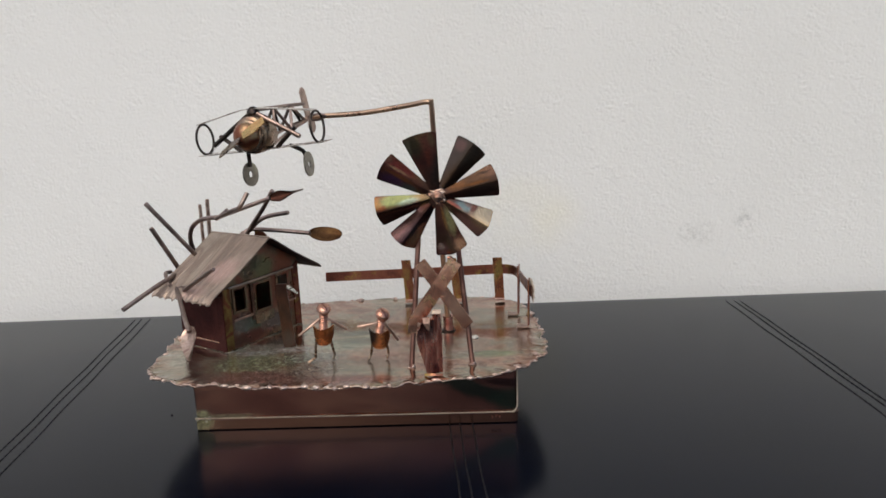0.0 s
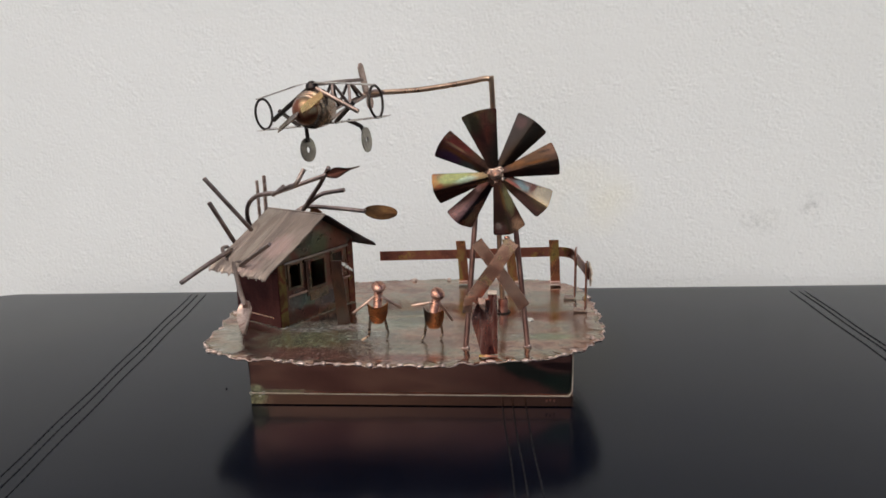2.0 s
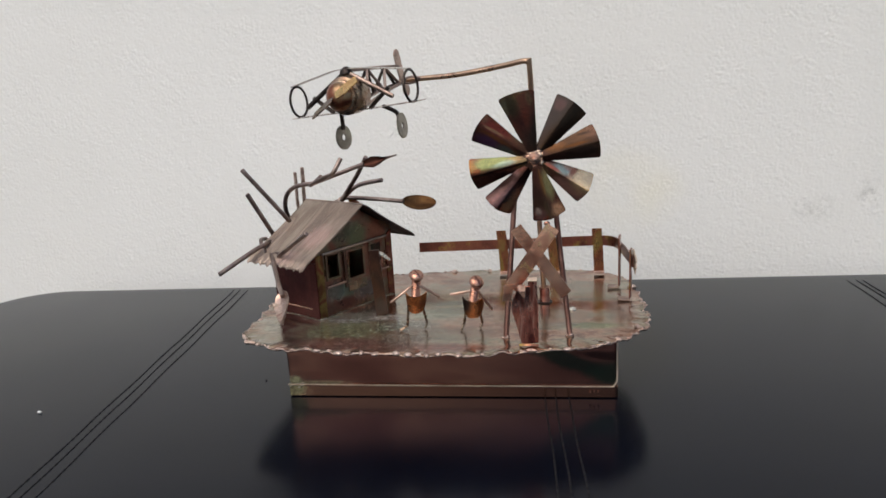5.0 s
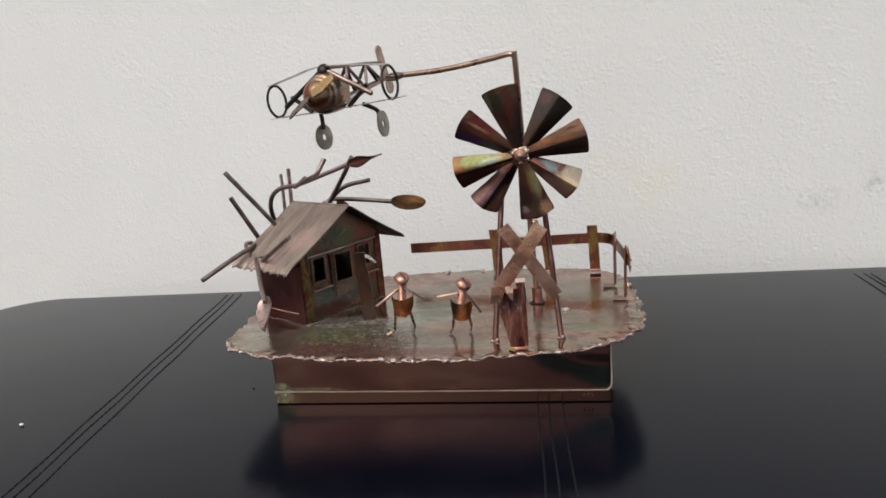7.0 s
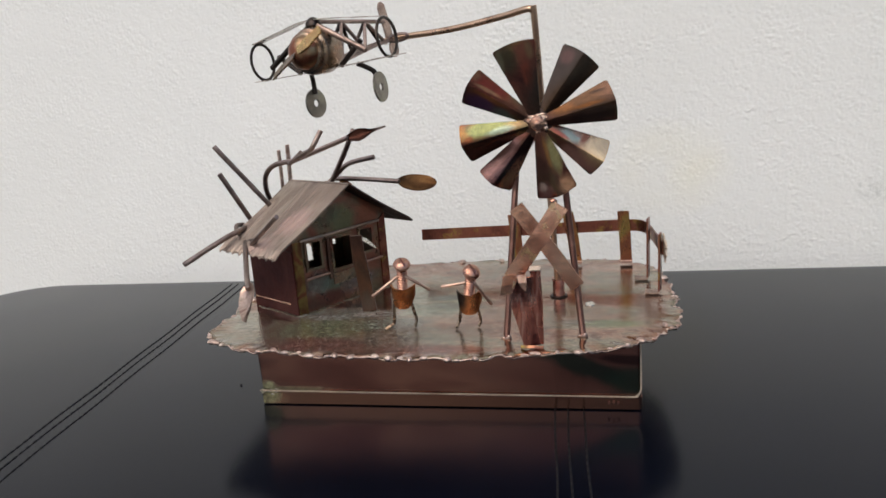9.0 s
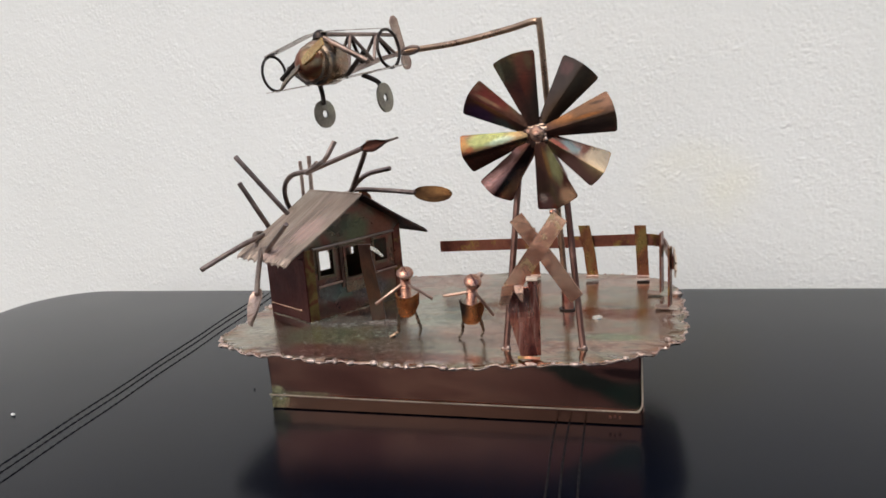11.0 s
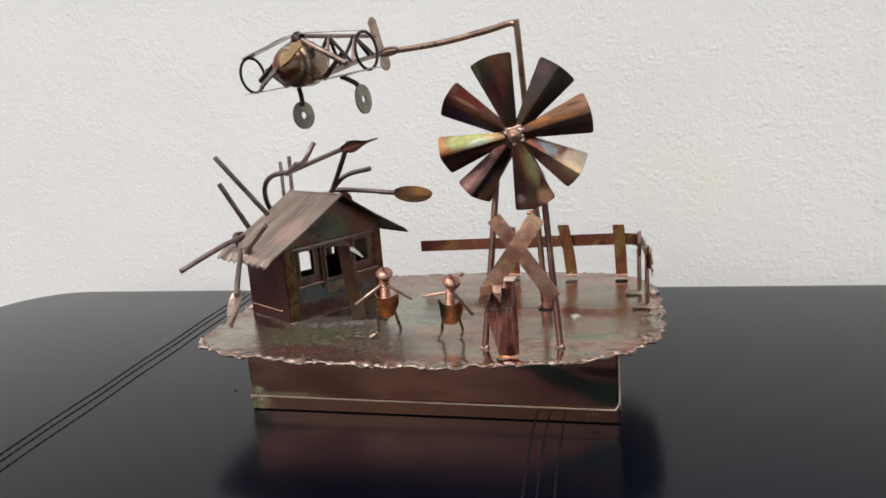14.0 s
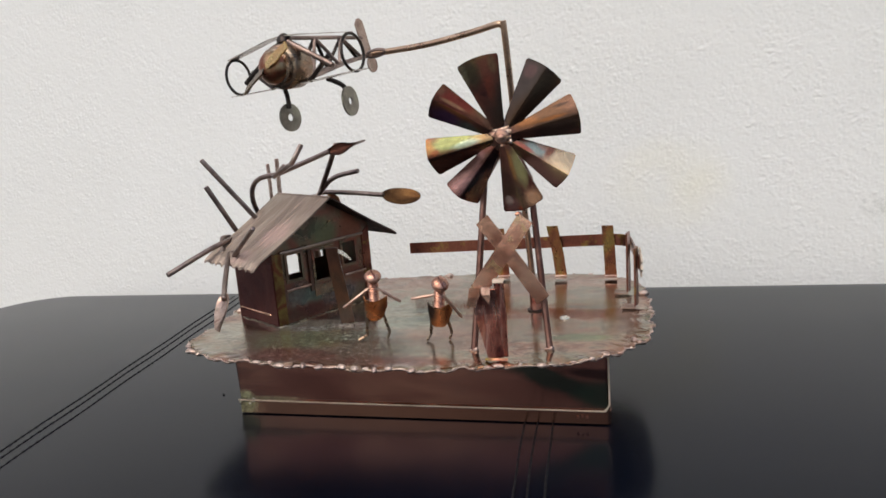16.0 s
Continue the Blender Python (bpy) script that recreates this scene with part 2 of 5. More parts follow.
# Tempering colours, with sheen and shade of the creased halves painted in.
m_blade = copper("blade_copper", [(0.25, (0.07, 0.03, 0.03)), (0.40, (0.17, 0.065, 0.05)), (0.50, (0.22, 0.10, 0.07)), (0.57, (0.28, 0.19, 0.09)), (0.64, (0.15, 0.08, 0.09)), (0.75, (0.22, 0.11, 0.075)), (0.9, (0.34, 0.20, 0.13))], (0.22, 0.24, 0.20), 0.3, (0.14, 0.30), 55, (0.8, 1, 0.8), grain=0.4, stains_and_shading=[
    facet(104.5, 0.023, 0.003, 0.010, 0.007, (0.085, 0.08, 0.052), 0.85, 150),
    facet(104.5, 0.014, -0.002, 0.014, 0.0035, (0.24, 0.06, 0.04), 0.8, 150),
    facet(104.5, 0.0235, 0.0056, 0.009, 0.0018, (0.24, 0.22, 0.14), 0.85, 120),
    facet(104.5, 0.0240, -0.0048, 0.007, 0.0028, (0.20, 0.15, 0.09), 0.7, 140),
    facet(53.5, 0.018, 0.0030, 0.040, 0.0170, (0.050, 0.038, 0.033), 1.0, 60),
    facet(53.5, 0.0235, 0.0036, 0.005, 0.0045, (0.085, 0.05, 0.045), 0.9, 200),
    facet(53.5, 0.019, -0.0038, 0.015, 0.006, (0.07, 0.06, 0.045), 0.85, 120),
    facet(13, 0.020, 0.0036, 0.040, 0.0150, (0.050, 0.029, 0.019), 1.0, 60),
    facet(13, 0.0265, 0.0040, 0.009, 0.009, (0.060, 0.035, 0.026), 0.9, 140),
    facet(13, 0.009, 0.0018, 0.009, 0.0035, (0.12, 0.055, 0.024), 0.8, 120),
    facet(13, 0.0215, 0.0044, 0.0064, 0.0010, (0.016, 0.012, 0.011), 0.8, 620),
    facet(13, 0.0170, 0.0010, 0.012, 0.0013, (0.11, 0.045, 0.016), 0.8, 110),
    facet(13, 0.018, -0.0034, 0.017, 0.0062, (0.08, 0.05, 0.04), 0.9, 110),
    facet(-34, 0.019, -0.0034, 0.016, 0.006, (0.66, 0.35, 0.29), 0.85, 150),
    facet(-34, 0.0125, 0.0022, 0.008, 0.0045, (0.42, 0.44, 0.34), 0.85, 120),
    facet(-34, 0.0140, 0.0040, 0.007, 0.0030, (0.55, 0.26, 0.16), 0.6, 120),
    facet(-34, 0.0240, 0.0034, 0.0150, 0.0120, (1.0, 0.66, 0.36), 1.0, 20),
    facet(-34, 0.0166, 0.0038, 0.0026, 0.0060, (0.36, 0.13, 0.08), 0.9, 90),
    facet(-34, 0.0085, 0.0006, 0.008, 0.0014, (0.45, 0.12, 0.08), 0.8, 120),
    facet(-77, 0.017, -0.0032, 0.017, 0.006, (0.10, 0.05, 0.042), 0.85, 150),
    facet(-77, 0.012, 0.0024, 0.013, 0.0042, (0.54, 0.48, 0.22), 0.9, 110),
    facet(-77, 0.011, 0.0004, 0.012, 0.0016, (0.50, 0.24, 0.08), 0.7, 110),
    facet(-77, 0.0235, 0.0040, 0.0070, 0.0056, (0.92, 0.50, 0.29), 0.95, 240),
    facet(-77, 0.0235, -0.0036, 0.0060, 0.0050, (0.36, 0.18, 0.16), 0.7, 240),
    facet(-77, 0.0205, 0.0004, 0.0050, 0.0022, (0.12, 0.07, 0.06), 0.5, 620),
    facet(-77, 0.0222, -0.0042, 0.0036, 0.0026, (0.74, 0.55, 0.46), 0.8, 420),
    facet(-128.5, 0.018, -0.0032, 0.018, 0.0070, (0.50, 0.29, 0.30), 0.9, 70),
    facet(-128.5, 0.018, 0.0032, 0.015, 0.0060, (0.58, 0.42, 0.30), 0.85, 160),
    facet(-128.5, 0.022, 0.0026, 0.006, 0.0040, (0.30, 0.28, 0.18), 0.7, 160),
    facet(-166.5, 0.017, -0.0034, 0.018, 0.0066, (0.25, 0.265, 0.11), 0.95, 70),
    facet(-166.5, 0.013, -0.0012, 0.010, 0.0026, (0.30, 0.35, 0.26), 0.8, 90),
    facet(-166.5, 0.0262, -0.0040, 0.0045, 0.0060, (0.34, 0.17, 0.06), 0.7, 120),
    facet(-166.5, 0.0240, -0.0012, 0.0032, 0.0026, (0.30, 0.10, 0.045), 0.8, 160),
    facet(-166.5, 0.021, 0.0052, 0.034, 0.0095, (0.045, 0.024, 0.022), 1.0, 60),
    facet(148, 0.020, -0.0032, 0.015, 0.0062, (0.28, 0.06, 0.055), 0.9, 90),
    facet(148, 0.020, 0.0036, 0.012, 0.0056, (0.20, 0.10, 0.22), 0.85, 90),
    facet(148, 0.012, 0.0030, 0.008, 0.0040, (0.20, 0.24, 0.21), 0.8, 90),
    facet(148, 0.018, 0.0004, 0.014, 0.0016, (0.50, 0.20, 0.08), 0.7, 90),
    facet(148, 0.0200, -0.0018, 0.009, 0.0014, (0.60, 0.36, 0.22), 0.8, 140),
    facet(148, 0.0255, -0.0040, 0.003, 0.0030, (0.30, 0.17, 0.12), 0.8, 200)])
m_strip = copper("strip_copper", [(0.25, (0.24, 0.108, 0.078)), (0.42, (0.432, 0.24, 0.18)), (0.54, (0.6, 0.372, 0.282)), (0.64, (0.408, 0.192, 0.132)), (0.74, (0.48, 0.372, 0.156)), (0.88, (0.528, 0.336, 0.252))], (0.36, 0.34, 0.16), 0.5, (0.16, 0.32), 75)
m_rail = copper("rail_copper", [(0.25, (0.09, 0.04, 0.035)), (0.48, (0.21, 0.08, 0.06)), (0.64, (0.27, 0.12, 0.08)), (0.88, (0.26, 0.18, 0.07))], (0.36, 0.27, 0.07), 0.75, (0.25, 0.42), 95)
m_post = copper("yellowed_post_copper", [(0.25, (0.09, 0.035, 0.028)), (0.42, (0.20, 0.08, 0.05)), (0.54, (0.27, 0.13, 0.06)), (0.62, (0.26, 0.20, 0.07)), (0.70, (0.22, 0.085, 0.05)), (0.85, (0.28, 0.24, 0.08))], (0.30, 0.28, 0.09), 0.35, (0.22, 0.4), 95, (1.2, 1.2, 0.7))
m_leg = copper("dull_rod_copper", [(0.25, (0.096, 0.0456, 0.0384)), (0.5, (0.18, 0.096, 0.078)), (0.8, (0.276, 0.162, 0.132))], (0.18, 0.13, 0.08), 0.4, (0.45, 0.6), 90)
m_roof = copper("weathered_roof_copper", [(0.25, (0.19, 0.148, 0.122)), (0.42, (0.27, 0.21, 0.175)), (0.52, (0.36, 0.29, 0.24)), (0.60, (0.25, 0.195, 0.16)), (0.68, (0.34, 0.285, 0.235)), (0.8, (0.28, 0.225, 0.185))], (0.42, 0.34, 0.29), 0.45, (0.42, 0.62), 40, (0.6, 2.2, 0.6), (0, 0, radians(59)), 0.8, 0.4, grain=0.35, stains_and_shading=[
    ((-0.0007, -0.0206, 0.0385), (0.016, 0.016, 0.02), (0.46, 0.32, 0.28), 0.75, 240),
    ((-0.010, -0.028, 0.030), (0.018, 0.012, 0.006), (0.44, 0.31, 0.27), 0.6, 240)])
# Roof copper darkened: the right slope's shaded underside is put into the colour.
m_shadedroof = copper("shaded_roof_copper", [(0.25, (0.035, 0.024, 0.024)), (0.5, (0.06, 0.042, 0.04)), (0.75, (0.10, 0.07, 0.062))], (0.09, 0.07, 0.07), 0.4, (0.4, 0.6), 50, (0.6, 2.2, 0.6), (0, 0, radians(59)))
m_rod = copper("brazing_rod", [(0.25, (0.121, 0.0905, 0.081)), (0.5, (0.257, 0.196, 0.176)), (0.75, (0.432, 0.344, 0.304))], (0.28, 0.24, 0.15), 0.3, (0.28, 0.45), 90)
m_leaf = copper("leaf_copper", [(0.25, (0.05, 0.022, 0.011)), (0.5, (0.10, 0.05, 0.021)), (0.75, (0.15, 0.08, 0.032))], (0.19, 0.10, 0.04), 0.6, (0.25, 0.45), 160)
m_pinkleaf = copper("pink_copper", [(0.25, (0.24, 0.15, 0.12)), (0.5, (0.40, 0.28, 0.23)), (0.75, (0.50, 0.37, 0.31))], (0.3, 0.24, 0.18), 0.5, (0.35, 0.5), 140)
m_spoon = copper("grey_pink_copper", [(0.25, (0.19, 0.125, 0.105)), (0.42, (0.36, 0.26, 0.22)), (0.55, (0.50, 0.39, 0.335)), (0.68, (0.30, 0.195, 0.165)), (0.85, (0.52, 0.42, 0.37))], (0.2, 0.18, 0.13), 0.5, (0.3, 0.5), 200)
m_bright = copper("bright_copper", [(0.25, (0.28, 0.14, 0.10)), (0.5, (0.43, 0.235, 0.175)), (0.8, (0.52, 0.32, 0.25))], (0.36, 0.22, 0.15), 0.4, (0.2, 0.36), 160)
m_orange = copper("orange_copper", [(0.25, (0.20, 0.065, 0.025)), (0.5, (0.42, 0.155, 0.055)), (0.78, (0.56, 0.26, 0.11))], (0.2, 0.12, 0.08), 0.4, (0.2, 0.4), 130)
m_skirt = copper("half_blackened_copper", [(0.25, (0.18, 0.06, 0.025)), (0.5, (0.36, 0.14, 0.055)), (0.78, (0.48, 0.23, 0.10))], (0.2, 0.12, 0.08), 0.4, (0.2, 0.4), 130, stains_and_shading=[
    ((0.0842, 0.0, 0.0445), (0.0065, 0.02, 0.011), (0.045, 0.035, 0.03), 0.95, 130)])
m_birdleaf = copper("reddish_leaf_copper", [(0.25, (0.025, 0.011, 0.009)), (0.5, (0.045, 0.019, 0.014)), (0.8, (0.07, 0.034, 0.024))], (0.2, 0.14, 0.09), 0.3, (0.3, 0.45), 110, stains_and_shading=[
    ((0.047, -0.0376, 0.0752), (0.013, 0.02, 0.02), (0.42, 0.38, 0.36), 0.95, 100)])
m_lip = copper("worn_beige_copper", [(0.25, (0.36, 0.27, 0.20)), (0.5, (0.55, 0.45, 0.36)), (0.8, (0.66, 0.56, 0.46))], (0.30, 0.26, 0.16), 0.6, (0.45, 0.6), 60, metal=0.4)
m_brass = copper("tarnished_brass", [(0.25, (0.27, 0.18, 0.13)), (0.5, (0.42, 0.29, 0.21)), (0.8, (0.52, 0.38, 0.27))], (0.36, 0.28, 0.2), 0.3, (0.22, 0.4), 90)
m_gold = copper("golden_copper", [(0.25, (0.50, 0.25, 0.11)), (0.5, (0.62, 0.42, 0.17)), (0.8, (0.74, 0.55, 0.26))], (0.5, 0.3, 0.12), 0.3, (0.2, 0.35), 140)
m_steel = copper("grey_washer_metal", [(0.25, (0.16, 0.145, 0.125)), (0.5, (0.26, 0.24, 0.205)), (0.8, (0.34, 0.33, 0.26))], (0.36, 0.4, 0.24), 0.3, (0.3, 0.5), 120)
m_darkrod = copper("blackened_rod", [(0.25, (0.02, 0.017, 0.017)), (0.5, (0.045, 0.037, 0.034)), (0.8, (0.09, 0.072, 0.062))], (0.14, 0.12, 0.09), 0.3, (0.3, 0.5), 120)
m_sheet = copper("pale_wing_sheet", [(0.25, (0.35, 0.31, 0.28)), (0.5, (0.5, 0.45, 0.41)), (0.8, (0.6, 0.55, 0.5))], (0.4, 0.37, 0.33), 0.2, (0.2, 0.35), 100)
m_bead = copper("melted_copper_beads", [(0.25, (0.28, 0.18, 0.155)), (0.5, (0.52, 0.40, 0.35)), (0.78, (0.76, 0.65, 0.59))], (0.36, 0.31, 0.24), 0.4, (0.3, 0.48), 260, relief=0.5)
m_spin = copper("flame_coloured_metal", [(0.25, (0.20, 0.11, 0.065)), (0.42, (0.29, 0.19, 0.11)), (0.52, (0.25, 0.085, 0.05)), (0.62, (0.28, 0.13, 0.075)), (0.8, (0.36, 0.27, 0.16))], (0.36, 0.36, 0.24), 0.4, (0.25, 0.42), 120)
m_drum = copper("dark_drum_metal", [(0.25, (0.14, 0.11, 0.085)), (0.45, (0.27, 0.215, 0.165)), (0.58, (0.30, 0.19, 0.13)), (0.8, (0.36, 0.31, 0.22))], (0.28, 0.29, 0.19), 0.4, (0.2, 0.38), 110)
m_corner = copper("yellowed_copper", [(0.25, (0.10, 0.045, 0.03)), (0.42, (0.17, 0.085, 0.045)), (0.54, (0.25, 0.19, 0.07)), (0.64, (0.20, 0.07, 0.045)), (0.8, (0.15, 0.10, 0.05))], (0.20, 0.2, 0.1), 0.5, (0.3, 0.5), 120)
m_plank = copper("dull_brown_copper", [(0.25, (0.041, 0.0246, 0.0221)), (0.42, (0.0697, 0.0426, 0.0361)), (0.55, (0.102, 0.0541, 0.041)), (0.68, (0.0656, 0.041, 0.0353)), (0.85, (0.0861, 0.0722, 0.059))], (0.11, 0.11, 0.08), 0.4, (0.35, 0.55), 130, (1.4, 1, 0.4), (0, 0, 0), 0.85, stains_and_shading=[
    ((0.0, -0.004, 0.004), (0.008, 0.008, 0.011), (0.09, 0.075, 0.065), 0.85, 200)])
m_scoop = copper("purple_browned_copper", [(0.3, (0.12, 0.035, 0.032)), (0.43, (0.40, 0.15, 0.115)), (0.51, (0.60, 0.33, 0.27)), (0.58, (0.30, 0.09, 0.07)), (0.68, (0.52, 0.23, 0.155)), (0.8, (0.36, 0.13, 0.10))], (0.34, 0.22, 0.18), 0.4, (0.2, 0.38), 95, (1.5, 1.5, 0.45))
m_solder_copper = copper("coppery_solder", [(0.25, (0.22, 0.10, 0.06)), (0.42, (0.50, 0.30, 0.22)), (0.55, (0.72, 0.58, 0.48)), (0.66, (0.40, 0.20, 0.12)), (0.8, (0.80, 0.72, 0.64))], (0.5, 0.42, 0.25), 0.4, (0.12, 0.3), 260, relief=0.5)
m_solder = copper("silver_solder", [(0.3, (0.6, 0.58, 0.53)), (0.7, (0.8, 0.78, 0.74))], (0.6, 0.55, 0.5), 0.1, (0.2, 0.35), 200)


def leather_material():
    m, nt, bsdf = nodes_of("black_leather")
    vec = coords(nt)
    grain = nt.nodes.new("ShaderNodeTexVoronoi")
    grain.inputs["Scale"].default_value = 900
    nt.links.new(vec, grain.inputs["Vector"])
    soft = noise_tex(nt, vec, 18, 4.0, 0.5)
    dust = noise_tex(nt, vec, 700, 3.0, 0.7)
    col = ramp(nt, soft, [(0.3, (0.0014, 0.0021, 0.0050)), (0.7, (0.0024, 0.0034, 0.0074))])
    col = mix(nt, span(nt, dust, 0.74, 0.80, 0.0, 0.10), col, (0.25, 0.25, 0.26))
    nt.links.new(col, bsdf.inputs["Base Color"])
    bsdf.inputs["IOR"].default_value = 1.228
    bsdf.inputs["Specular Tint"].default_value = (0.78, 0.86, 1.0, 1)
    nt.links.new(span(nt, soft, 0.3, 0.7, 0.16, 0.21), bsdf.inputs["Roughness"])
    both = mix(nt, 0.5, grain.outputs["Distance"], soft)
    bump(nt, bsdf, both, 0.035, 0.0006)
    return m


def stucco_material():
    m, nt, bsdf = nodes_of("white_stucco")
    vec = coords(nt)
    broad = noise_tex(nt, vec, 3.0, 4.0, 0.6)
    col = ramp(nt, broad, [(0.3, (0.69, 0.686, 0.656)), (0.7, (0.75, 0.746, 0.719))])
    # two faint scuffs low on the wall, and copper-thrown light painted as a yellow patch
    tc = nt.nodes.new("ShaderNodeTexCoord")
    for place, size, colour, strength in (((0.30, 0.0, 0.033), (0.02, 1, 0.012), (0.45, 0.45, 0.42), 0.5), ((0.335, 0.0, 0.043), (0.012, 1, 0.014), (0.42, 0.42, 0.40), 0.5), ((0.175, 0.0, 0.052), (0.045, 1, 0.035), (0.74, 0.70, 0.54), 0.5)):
        mp = nt.nodes.new("ShaderNodeMapping")
        mp.vector_type = "TEXTURE"
        mp.inputs["Location"].default_value = place
        mp.inputs["Scale"].default_value = size
        nt.links.new(tc.outputs["Object"], mp.inputs[0])
        g = nt.nodes.new("ShaderNodeTexGradient")
        g.gradient_type = "SPHERICAL"
        nt.links.new(mp.outputs[0], g.inputs[0])
        ragged = nt.nodes.new("ShaderNodeMath")
        ragged.operation = "MULTIPLY"
        nt.links.new(g.outputs[1], ragged.inputs[0])
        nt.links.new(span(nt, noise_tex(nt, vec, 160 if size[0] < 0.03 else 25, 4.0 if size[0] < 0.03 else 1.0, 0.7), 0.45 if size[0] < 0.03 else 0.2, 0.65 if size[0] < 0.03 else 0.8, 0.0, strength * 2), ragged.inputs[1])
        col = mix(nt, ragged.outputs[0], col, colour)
    nt.links.new(col, bsdf.inputs["Base Color"])
    bsdf.inputs["Roughness"].default_value = 0.9
    bsdf.inputs["Specular IOR Level"].default_value = 0.2
    bump(nt, bsdf, noise_tex(nt, coords(nt), 620, 5.0, 0.65), 0.22, 0.0009)
    return m


def plain(name, stops, rough, scale, relief=0.2):
    m, nt, bsdf = nodes_of(name)
    n = noise_tex(nt, coords(nt), scale, 5.0, 0.6)
    nt.links.new(ramp(nt, n, stops), bsdf.inputs["Base Color"])
    bsdf.inputs["Roughness"].default_value = rough
    bump(nt, bsdf, n, relief, 0.001)
    return m


m_leather = leather_material()
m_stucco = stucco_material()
m_thread = plain("black_thread", [(0.3, (0.007, 0.007, 0.008)), (0.7, (0.015, 0.015, 0.017))], 0.55, 900)
m_thread.node_tree.nodes["Principled BSDF"].inputs["Specular IOR Level"].default_value = 0.1
m_ground = plain("grey_paving", [(0.3, (0.14, 0.135, 0.13)), (0.7, (0.20, 0.19, 0.18))], 0.85, 14)
m_crumb = plain("pale_crumb", [(0.3, (0.5, 0.5, 0.48)), (0.7, (0.7, 0.7, 0.68))], 0.7, 900)


# ---- builders ----
V = Vector


def thing(name, place, label, category, group=""):
    ob = new(name)
    ob.location = place
    ob.empty_display_size = 0.01
    return tagged(ob, label, category, group)


def base_of(ob):
    p = V(ob.location)
    while ob.parent:
        ob = ob.parent
        p += V(ob.location)
    return p


def part(name, mesh, material, parent=None, label="", smooth=False, weld=False):
    """mesh: (vertices, faces) in the world's metres."""
    verts, faces = mesh
    at = base_of(parent) if parent else V((0, 0, 0))
    me = bpy.data.meshes.new(name)
    me.from_pydata([tuple(V(v) - at) for v in verts], [], faces)
    bm = bmesh.new()
    bm.from_mesh(me)
    if weld:
        bmesh.ops.remove_doubles(bm, verts=bm.verts, dist=2e-6)
        bm.verts.index_update()
        seen = {}
        for f in bm.faces:
            seen.setdefault(frozenset(v.index for v in f.verts), []).append(f)
        bmesh.ops.delete(bm, geom=[f for fs in seen.values() if len(fs) > 1 for f in fs], context="FACES_ONLY")
    bmesh.ops.recalc_face_normals(bm, faces=bm.faces)
    bm.to_mesh(me)
    bm.free()
    mats = material if isinstance(material, (list, tuple)) else [material]
    for mt in mats:
        me.materials.append(mt)
    if smooth:
        me.polygons.foreach_set("use_smooth", [True] * len(me.polygons))
        me.set_sharp_from_angle(angle=radians(38))
    ob = new(name, me)
    if parent:
        ob.parent = parent
    if label:
        ob["label"] = label
    return ob


def join(*meshes):
    verts, faces = [], []
    for v, f in meshes:
        k = len(verts)
        verts += list(v)
        faces += [tuple(i + k for i in face) for face in f]
    return verts, faces


def spline(points, steps=6, closed=False):
    """A Catmull-Rom curve through the points."""
    p = [V(q) for q in points]
    n = len(p)
    out = []
    for k in range(n if closed else n - 1):
        if closed:
            a, b, c, d = (p[(k + j) % n] for j in (-1, 0, 1, 2))
        else:
            b, c = p[k], p[k + 1]
            a = p[k - 1] if k else b - (c - b)
            d = p[k + 2] if k + 2 < n else c + (c - b)
        for s in range(steps):
            t = s / steps
            out.append(0.5 * (2 * b + (c - a) * t + (2 * a - 5 * b + 4 * c - d) * t * t + (3 * b - a - 3 * c + d) * t ** 3))
    if not closed:
        out.append(p[-1])
    return out


def tube(points, radius, sides=9, closed=False, taper=None):
    """A round rod along the points, with slightly chamfered ends."""
    p = [V(q) for q in points]
    n = len(p)
    r = [radius] * n if taper is None else [radius * t for t in taper]
    if not closed:
        d0, d1 = (p[1] - p[0]).normalized(), (p[-1] - p[-2]).normalized()
        c = min(radius * 0.3, 0.0002)
        p = [p[0], p[0] + d0 * c] + p[1:-1] + [p[-1] - d1 * c, p[-1]]
        r = [r[0] * 0.75, r[0]] + r[1:-1] + [r[-1], r[-1] * 0.75]
        n = len(p)
    verts, faces = [], []
    side = None
    for k in range(n):
        if closed:
            d = p[(k + 1) % n] - p[k - 1]
        else:
            d = p[min(k + 1, n - 1)] - p[max(k - 1, 0)]
        d.normalize()
        if side is None:
            side = d.orthogonal().normalized()
        side = (side - d * side.dot(d)).normalized()
        up = d.cross(side)
        for s in range(sides):
            a = 2 * math.pi * s / sides
            verts.append(p[k] + r[k] * (math.cos(a) * side + math.sin(a) * up))
    for k in range(n if closed else n - 1):
        for s in range(sides):
            a, b = k * sides, ((k + 1) % n) * sides
            faces.append((a + s, a + (s + 1) % sides, b + (s + 1) % sides, b + s))
    if not closed:
        faces.append(tuple(range(sides))[::-1])
        faces.append(tuple((n - 1) * sides + s for s in range(sides)))
    return verts, faces


